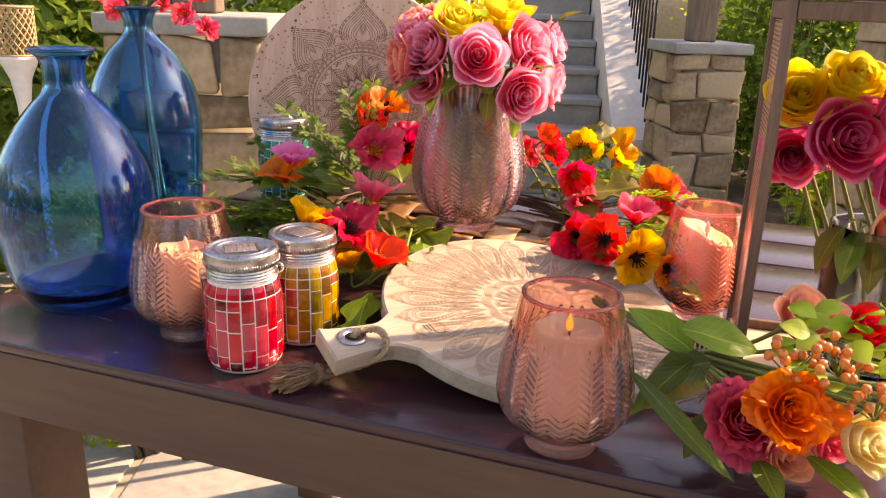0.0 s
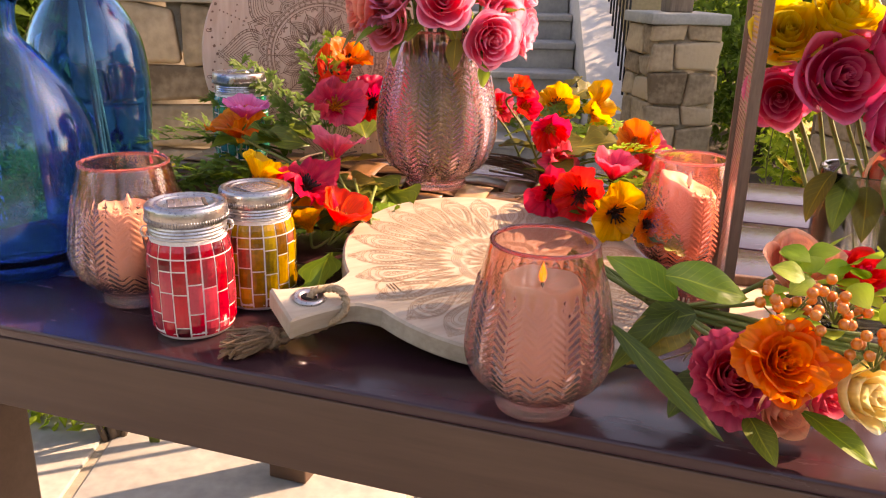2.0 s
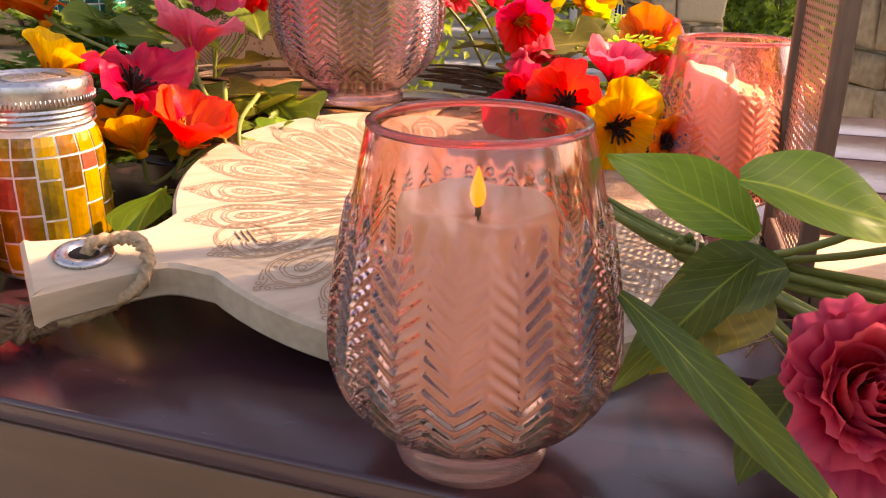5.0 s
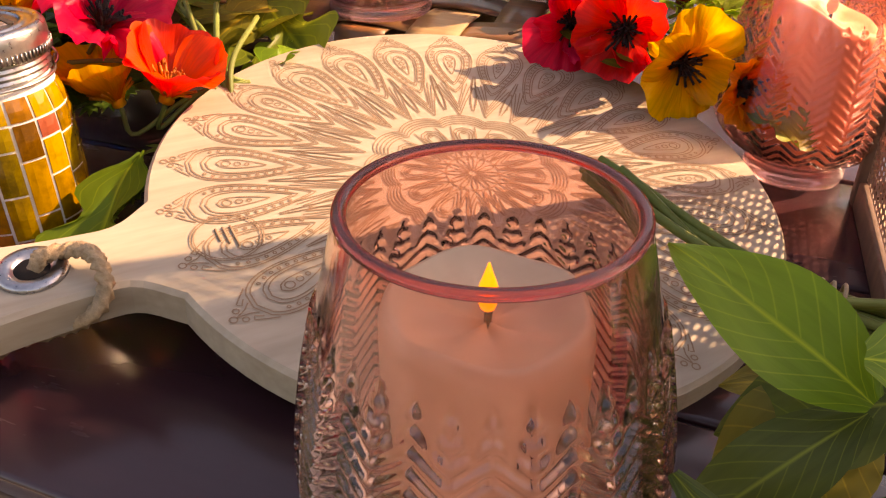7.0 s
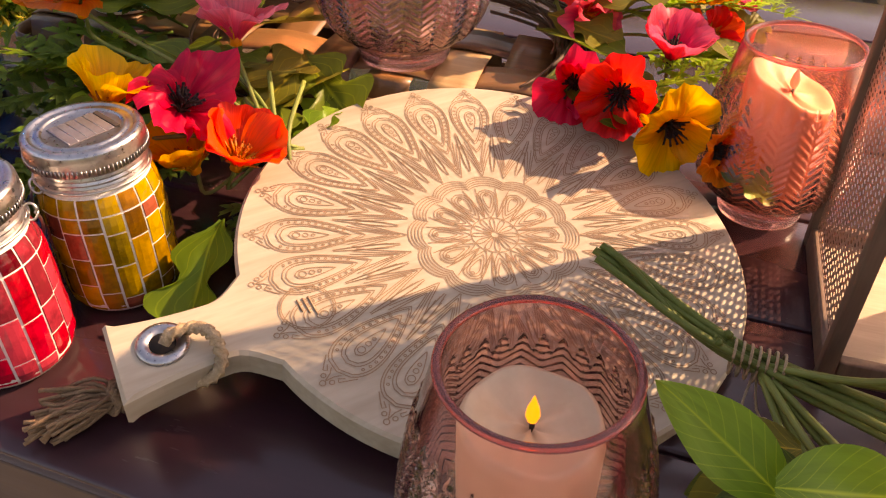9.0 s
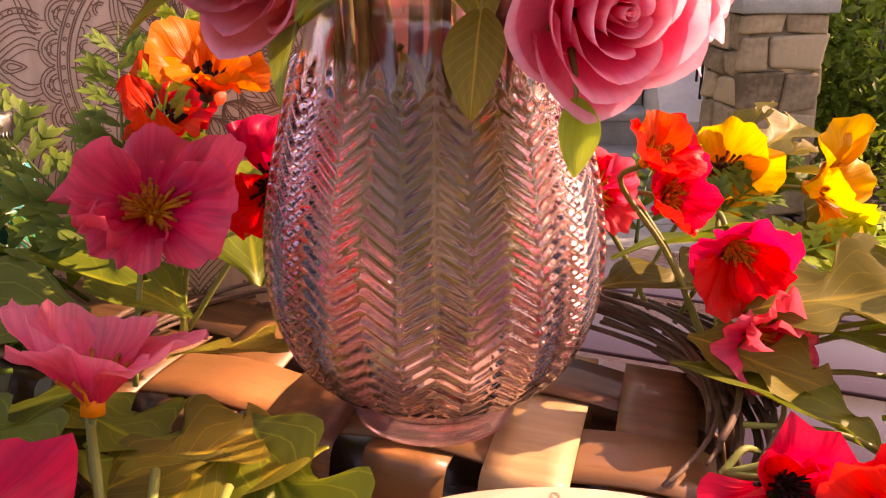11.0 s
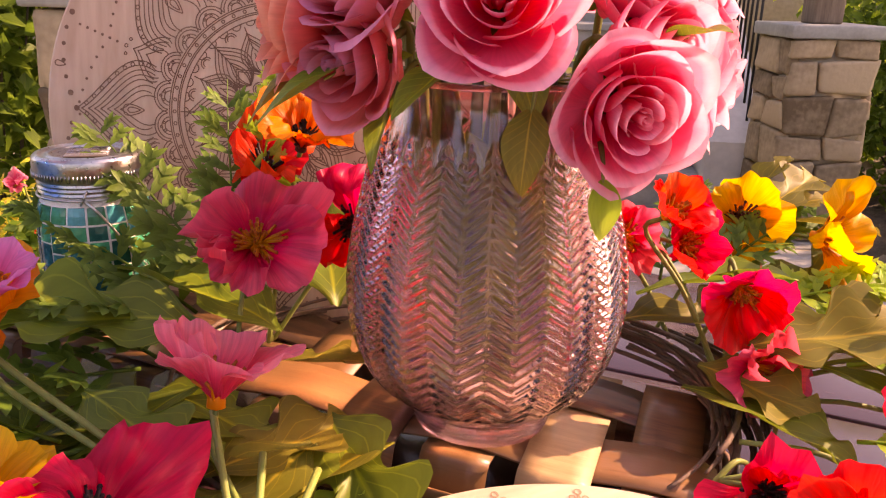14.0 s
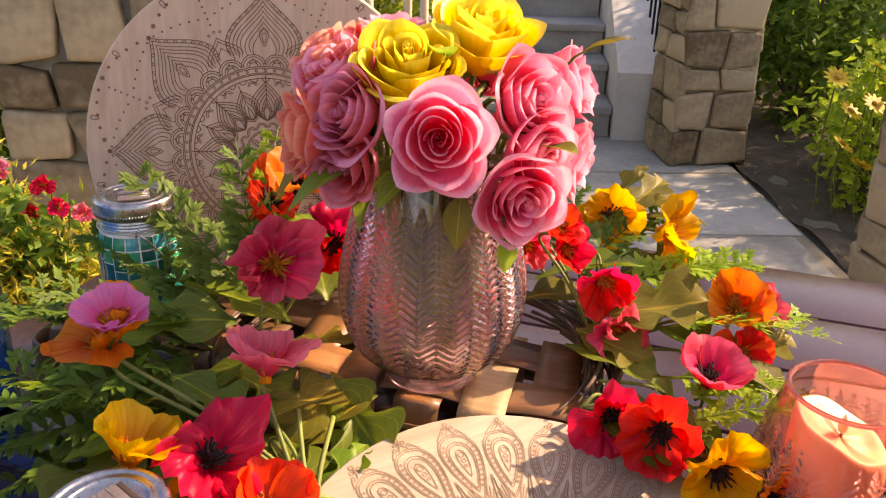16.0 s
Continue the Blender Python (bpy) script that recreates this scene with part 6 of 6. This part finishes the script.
for base, tip, w, mt in (((-0.085, 1.080, 0.848), (-0.022, 1.072, 0.862), 0.060, L_OLIVE), ((-0.085, 0.985, 0.835), (-0.022, 1.050, 0.838), 0.066, L_OLIVE), ((-0.155, 1.010, 0.862), (-0.085, 0.975, 0.850), 0.055, L_DEEP),
                         ((-0.120, 1.040, 0.845), (-0.060, 1.020, 0.836), 0.070, L_DEEP), ((-0.040, 0.965, 0.800), (-0.015, 1.010, 0.824), 0.034, L_LIME), ((0.200, 1.115, 0.862), (0.290, 1.118, 0.880), 0.075, L_OLIVE),
                         ((0.300, 1.085, 0.835), (0.365, 1.110, 0.850), 0.055, L_OLIVE), ((0.225, 1.270, 0.905), (0.265, 1.300, 0.945), 0.040, L_OLIVE), ((0.235, 1.265, 0.905), (0.292, 1.275, 0.918), 0.040, L_OLIVE), ((0.170, 1.110, 0.850), (0.235, 1.080, 0.838), 0.055, L_OLIVE),
                         ((-0.115, 0.945, 0.832), (-0.190, 0.905, 0.815), 0.050, L_BRIGHT), ((-0.150, 0.965, 0.840), (-0.215, 0.945, 0.838), 0.045, L_BRIGHT)):
    d = Vector(tip) - Vector(base)
    part("lobed_leaf", leaf_sheet(d.length, w, 0.08, 0.22, 3, 0.60, 0.2, 10, 36), mt, wreath, "lobed green leaf", at=pose(*base, 0, 0, math.degrees(math.atan2(d.y, d.x))) @ pose(0, 0, 0, FR.uniform(-20, 20), -math.degrees(math.atan2(d.z, math.hypot(d.x, d.y))), 0))
for k, (ex, ey, ez) in enumerate([(-0.082, 0.995, 0.865), (-0.03, 0.99, 0.84), (-0.07, 0.96, 0.84), (-0.055, 0.985, 0.85), (-0.14, 0.96, 0.84)]):
    part("loose_stem", tube(smoothed([(-0.03 + 0.003 * k, 0.895 + 0.003 * k, 0.800), (-0.035 + 0.3 * (ex + 0.035), 0.93, 0.828), (ex, ey, ez)], 10), 0.0019, 6), M_STEM, wreath)

# stems and blossoms in the tall bottle
spray = thing("branch_spray", "dark stems with magenta blossoms standing in the tall bottle", "flower stems")
for k, (dx, dy, top) in enumerate([(-0.02, 0.0, 0.40), (0.012, 0.01, 0.385), (0.028, -0.008, 0.375)]):
    b = Vector((-0.394 + dx * 0.8, 1.085 + dy, TABLE + 0.02))
    e = Vector((-0.394 + dx * 2.6, 1.085 + dy * 2, TABLE + top))
    part("stem", tube(smoothed([b + Vector((0.03 - 0.02 * k, 0, 0)), (-0.394 + dx * 0.2, 1.085, TABLE + 0.325), e], 16), 0.003, 6), M_TWIG, spray)
    for j in range(4):
        poppy_parts(spray, e + Vector((0.025 * (j % 2) - 0.012, 0.01 * j, -0.02 * j + 0.01)), (0.2 * j - 0.3, -0.6, 0.7), 0.022, C_MAG, C_EYEGOLD, 300 + 7 * k + j, 66, None, 6)

# glass vase of roses in the lantern
def in_lantern(x, y, z):
    return LANT_M @ Vector((x, y, z))


cyl = thing("cylinder_vase", "clear glass cylinder vase with rose stems inside the lantern", "vase", at=Matrix.Translation(in_lantern(0.13, 0.078, 0.0085)))
prof = [(0, 0), (0.046, 0.0), (0.048, 0.003), (0.048, 0.155), (0.0475, 0.1565), (0.0455, 0.155), (0.0455, 0.010), (0.044, 0.008), (0, 0.008)]
part("vase_glass", closed(prof, 64), M_CLEAR, cyl)
for k, (p, a, s, col, lab) in enumerate([
    ((0.424, 0.820, 1.000), (-0.1, -1.0, 0.2), 0.042, C_PLUM, "large plum-pink artificial rose in the lantern"),
    ((0.378, 0.850, 0.974), (-0.4, -0.9, 0.0), 0.032, C_PLUM, "plum-pink artificial rose hanging in the lantern"),
    ((0.382, 0.862, 1.038), (-0.3, -0.8, 0.5), 0.034, C_YELLOW, "yellow artificial rose in the lantern"),
    ((0.434, 0.850, 1.056), (0.1, -0.6, 0.8), 0.036, C_YELLOW, "golden yellow artificial rose in the lantern"),
    ((0.468, 0.800, 1.030), (0.4, -0.8, 0.4), 0.036, C_PLUM, "plum-pink artificial rose at the lantern side"),
    ((0.475, 0.805, 0.960), (0.4, -0.8, -0.1), 0.034, C_PLUM, "plum-pink artificial rose low in the lantern"),
    ((0.482, 0.800, 0.905), (0.2, -0.9, 0.1), 0.034, C_PEACH, "peach artificial rose bud in the lantern"),
]):
    rose("rose", p, a, s, col, 211 + k, lab, "roses in the lantern", 24, in_lantern(0.11 + 0.010 * k, 0.078, 0.03), 0.8)
for k in range(7):
    rose_leaf((0.05, 0.03, 0.4, 0.3), L_DEEP if k % 2 else L_OLIVE, Matrix.Translation(in_lantern(0.09 + 0.015 * k, 0.05, 0.165 - 0.006 * (k % 3))) @ pose(0, 0, 0, 0, 40, 200 + 25 * k), "green leaf on the stems in the lantern", "roses in the lantern")

# tied bouquet lying in front of the lantern
tied = thing("tied_bouquet", "tied bouquet of artificial peony, ranunculus, berries and leaves", "bouquet")
KNOT = Vector((0.258, 0.735, 0.795))


def bloom(owner, name, centre, ahead, size, colour, seed, count, label, open_=1.0, ruffle=0.0):
    m = facing(centre, ahead, seed)
    core = part(name, rose_heart(size), colour, owner, label, at=m)
    for g in rose_petals(size, count, seed, open_, 0.9, ruffle):
        part("petal", g, colour, core)
    part("stem", tube(smoothed([centre, Vector(centre).lerp(KNOT, 0.5) + Vector((0, 0, -0.01)), KNOT], 10), 0.0022, 6), M_STEM, owner)
    return core


peony = bloom(tied, "peony", (0.264, 0.594, 0.799), (-0.10, -0.80, 0.60), 0.024, C_PEONY, 401, 14, "dusky pink peony", -0.6, 0.02)
ranunculus = bloom(tied, "ranunculus", (0.281, 0.555, 0.831), (0.05, -0.85, 0.55), 0.024, C_TANG, 402, 24, "orange ruffled ranunculus", 2.6, 0.035)
for k in range(6):
    part("petal", bowl_petal(0.043 - 0.004 * (k % 2), 0.80, 92 - 10 * (k % 3), 430 + k, 0.7), C_TANG, ranunculus, at=pose(0, 0, -0.017, 6 * (k % 2), 0, 60 * k + 9 * (k % 3)))
    part("petal", bowl_petal(0.050, 1.0, 50 + 8 * (k % 2), 440 + k, 0.35), C_PEONY, peony, at=pose(0, 0, -0.030, 0, 5 * (k % 2), 60 * k + 20))
    part("petal", bowl_petal(0.049, 1.05, 38 + 6 * (k % 2), 460 + k, 0.32), C_PEONY, peony, at=pose(0, 0, -0.030, 0, 3 * (k % 2), 60 * k + 47))
for k in range(4):
    part("petal", bowl_petal(0.048, 1.25, 29 + 4 * (k % 2), 480 + k, 0.28), C_PEONY, peony, at=pose(0, 0, -0.030, 0, 0, 90 * k + 10))
bloom(tied, "peach_rose", (0.333, 0.660, 0.868), (-0.1, -0.5, 0.9), 0.032, C_PEACH, 403, 18, "peach rose")
bloom(tied, "red_rose", (0.385, 0.660, 0.858), (0.2, -0.6, 0.8), 0.027, C_RED, 404, 18, "red rose")
bloom(tied, "cream_rose", (0.345, 0.555, 0.806), (0.3, -0.9, 0.4), 0.029, C_CREAMY, 405, 18, "pale yellow rose")
bloom(tied, "peach_bud", (0.296, 0.575, 0.780), (0.1, -0.9, 0.2), 0.024, C_PEACH, 406, 14, "peach bud low under the ranunculus")
bloom(tied, "pink_rose", (0.33, 0.585, 0.790), (0.5, -0.8, 0.1), 0.030, C_PEONY, 407, 18, "pink rose half hidden")
for cx, cy, cz, n, sd in ((0.287, 0.572, 0.866, 17, 1), (0.322, 0.567, 0.870, 17, 2), (0.346, 0.548, 0.842, 12, 3)):
    rb = random.Random(sd)
    for k in range(n):
        p = Vector((cx + rb.uniform(-0.020, 0.020), cy + rb.uniform(-0.014, 0.014), cz + rb.uniform(-0.014, 0.014)))
        part("berry", moved(closed([(0, -0.0041), (0.0030, -0.0030), (0.0042, 0), (0.0031, 0.0029), (0.0010, 0.0040), (0, 0.0037)], 12), Matrix.Translation(p)), L_BERRY, tied)
        part("berry_stalk", tube([p, Vector((cx, cy + 0.01, cz - 0.02))], 0.0007, 4), M_STEM, tied)
def leaf_between(base, tip, width, roll, material, label, bend=0.12):
    d = Vector(tip) - Vector(base)
    rz, ry = math.degrees(math.atan2(d.y, d.x)), -math.degrees(math.atan2(d.z, math.hypot(d.x, d.y)) + bend)
    part("leaf", leaf_sheet(d.length, width, bend, 0.25, 0, 0, 0.25, 8, 18), material, tied, label, at=pose(*base, 0, 0, rz) @ pose(0, 0, 0, 0, ry, 0) @ pose(0, 0, 0, roll, 0, 0))


for base, tip, w, roll, mt in [
    ((0.214, 0.602, 0.857), (0.169, 0.645, 0.874), 0.034, -35, L_BRIGHT), ((0.201, 0.591, 0.880), (0.268, 0.597, 0.856), 0.038, 30, L_BRIGHT), ((0.167, 0.596, 0.838), (0.234, 0.543, 0.765), 0.018, 40, L_DARK),
    ((0.220, 0.612, 0.845), (0.171, 0.602, 0.795), 0.026, -30, L_DARK), ((0.236, 0.642, 0.822), (0.184, 0.604, 0.802), 0.046, -20, L_OLIVE), ((0.240, 0.628, 0.835), (0.192, 0.634, 0.812), 0.040, -35, L_DARK), ((0.252, 0.660, 0.815), (0.205, 0.672, 0.800), 0.030, -25, L_OLIVE),
    ((0.262, 0.640, 0.780), (0.214, 0.585, 0.768), 0.030, -15, L_DARK), ((0.305, 0.565, 0.785), (0.335, 0.515, 0.770), 0.026, 0, L_BRIGHT), ((0.36, 0.56, 0.79), (0.375, 0.49, 0.765), 0.030, 0, L_DEEP), ((0.270, 0.575, 0.775), (0.270, 0.525, 0.765), 0.024, 0, L_DEEP)]:
    leaf_between(base, tip, w, roll, mt, "pointed green leaf with fine veins")
rb = random.Random(77)
for k in range(44):
    p = (0.336 + rb.uniform(-0.045, 0.075), 0.605 + rb.uniform(-0.04, 0.035), 0.866 + rb.uniform(-0.03, 0.025))
    part("sprig_leaf", leaf_sheet(0.023, 0.022, 0.2, 0.15, 0, 0, 0, 5, 6), L_LIME, tied, at=pose(*p, rb.uniform(-40, 40), rb.uniform(-50, 20), rb.uniform(0, 360)))
for k in range(11):
    e = Vector((0.172 + 0.004 * (k % 4), 0.798 + 0.004 * (k % 3) - 0.003 * k % 2, 0.826 + 0.003 * (k % 2)))
    s = KNOT + Vector((0.005 * math.cos(k), 0.004 * math.sin(k), 0.004 * math.sin(2 * k)))
    q = Vector((0.37 + 0.012 * k % 0.05, 0.68 - 0.006 * k, 0.79 + 0.004 * (k % 4)))
    part("cut_stem", tube(smoothed([e if k < 5 else s.lerp(e, 0.25), s, q], 12), 0.0024, 6), M_STEM, tied, "cut green flower stem")
part("twine", joined(*[tube([KNOT + Vector((0.004 * (k - 3), -0.002 * (k - 3), 0)) + Vector((0.003 * math.cos(a), 0.008 * math.cos(a), 0.011 * math.sin(a))) for a in np.linspace(0, 6.28, 18)], 0.0009, 5) for k in range(7)]), M_ROPE, tied, "jute twine binding")
part("twine_ends", joined(*[tube(smoothed([KNOT, KNOT + Vector((-0.01 + 0.01 * k, -0.02, -0.02)), KNOT + Vector((0.012 * k, -0.03 - 0.01 * k, -0.012)), KNOT + Vector((0.02 - 0.02 * k, -0.045, -0.032))], 14), 0.0008, 5) for k in range(3)]), M_ROPE, tied)

# ---- by the table ----
M_WHITE = surface("white_lacquer", (0.62, 0.60, 0.56), (0.78, 0.76, 0.72), 40, 0.4, 0.05)
M_CANE = surface("cane", (0.36, 0.22, 0.10), (0.55, 0.37, 0.19), 200, 0.6, 0.4)
stand = thing("pedestal_stand", "tall white pedestal candle stand with a woven cane cup", "candle stand", at=pose(-1.175, 2.27, 0))
part("pedestal", closed([(0, 0), (0.12, 0.0), (0.122, 0.012), (0.06, 0.03), (0.025, 0.07), (0.017, 0.2), (0.015, 0.72), (0.018, 0.80), (0.028, 0.87), (0.051, 0.922), (0.056, 0.932), (0, 0.932)], 40), M_WHITE, stand)
for k in range(18):
    for s in (1, -1):
        part("cane_strip", tube([(0.050 * math.cos(2 * math.pi * k / 18 + s * w * 1.7), 0.050 * math.sin(2 * math.pi * k / 18 + s * w * 1.7), 0.933 + 0.13 * w) for w in np.linspace(0, 1, 10)], 0.0026, 5), M_CANE, stand)
for z in (0.935, 1.063):
    part("cane_hoop", tube([(0.051 * math.cos(a), 0.051 * math.sin(a), z) for a in np.linspace(0, 2 * math.pi, 33)], 0.004, 6), M_CANE, stand)

easel_m = grain("easel_wood", (0.38, 0.28, 0.19), (0.58, 0.46, 0.34), (14, 14, 1.5), 8, 0.6)
display = thing("display_easel", "pale wooden display easel with thin legs behind the table", "easel")
for x0, x1, y0, y1 in ((-0.066, -0.08, 1.95, 2.0), (-0.02, -0.01, 2.2, 2.1), (0.012, 0.02, 2.1, 2.1), (0.042, 0.05, 1.95, 2.0)):
    part("leg", tube([(x0 * 1.2, y0, 0.0), (x1, y1, 1.55)], 0.009, 8), easel_m, display)
part("crossbar", block(-0.09, 0.06, 1.985, 2.005, 1.40, 1.43, 0.003), easel_m, display)

weeds = thing("weed", "small sunlit green weed growing between the paving slabs", "weed", at=pose(-0.86, 1.86, 0))
c, p = clumps(np.array((0, 0, 0.05)), np.array((0.13, 0.06, 0.05)), 14, 16, 0.025, 501)
part("foliage", leaves(p, 0.04, 502), M_LIME, weeds, smooth=False)
rock = thing("boulder", "rounded grey boulder lying beside the paving", "boulder", at=pose(-1.12, 2.02, 0))
def lump(u, v):
    a, b = 2 * math.pi * u, math.pi * (v - 0.5)
    q = 1 + 0.18 * noise.noise(Vector((math.cos(a) * 1.7, math.sin(a) * 1.7, b * 1.3)))
    return 0.22 * q * math.cos(a) * math.cos(b), 0.16 * q * math.sin(a) * math.cos(b), 0.07 + 0.11 * q * math.sin(b)
part("stone", grid(24, 14, lump), M_CAP, rock)

geranium = thing("red_geranium", "pinkish red garden blossoms above the golden shrub", "flower", "garden planting", pose(-0.62, 1.75, 0))
for k, (dx, dz) in enumerate(((0.0, 0.70), (0.035, 0.685), (-0.03, 0.73), (-0.10, 0.75), (-0.07, 0.675))):
    poppy_parts(geranium, (dx + 0.05, 0.01 * k - 0.03, dz + 0.02), (0.1 * k - 0.2, -0.8, 0.5), 0.022, C_ROSE if k % 2 else C_RED, C_EYEGOLD, 620 + k, 70, (0.02 * k - 0.04, 0.02, 0.3), 8)
c, p = clumps(np.array((-0.03, 0.0, 0.64)), np.array((0.11, 0.07, 0.07)), 22, 22, 0.025, 640)
part("foliage", leaves(p, 0.028, 641, 0.2, 0.34), M_HEDGE, geranium, smooth=False)
part("stem_base", joined(*[tube(smoothed([(0.02 * k - 0.04, 0.02, 0.32), (0.01 * k - 0.02, 0.02, 0.15), (0.004 * k, 0.01, -0.005)], 8), 0.004, 6) for k in range(5)]), M_STEM, geranium)

# ---- paving ----
flags = random.Random(21)
y = -1.5
while y < 4.85:
    h = flags.uniform(0.55, 0.9)
    x = -3.2
    while x < 1.45:
        w = min(flags.uniform(0.55, 1.05), 1.5 - x)
        part("flagstone", block(x + 0.012, x + w - 0.012, y + 0.012, min(y + h, 4.9) - 0.012, -0.012, flags.uniform(-0.002, 0.002), 0.006), M_FLAG, pavement)
        x += w
    y += h
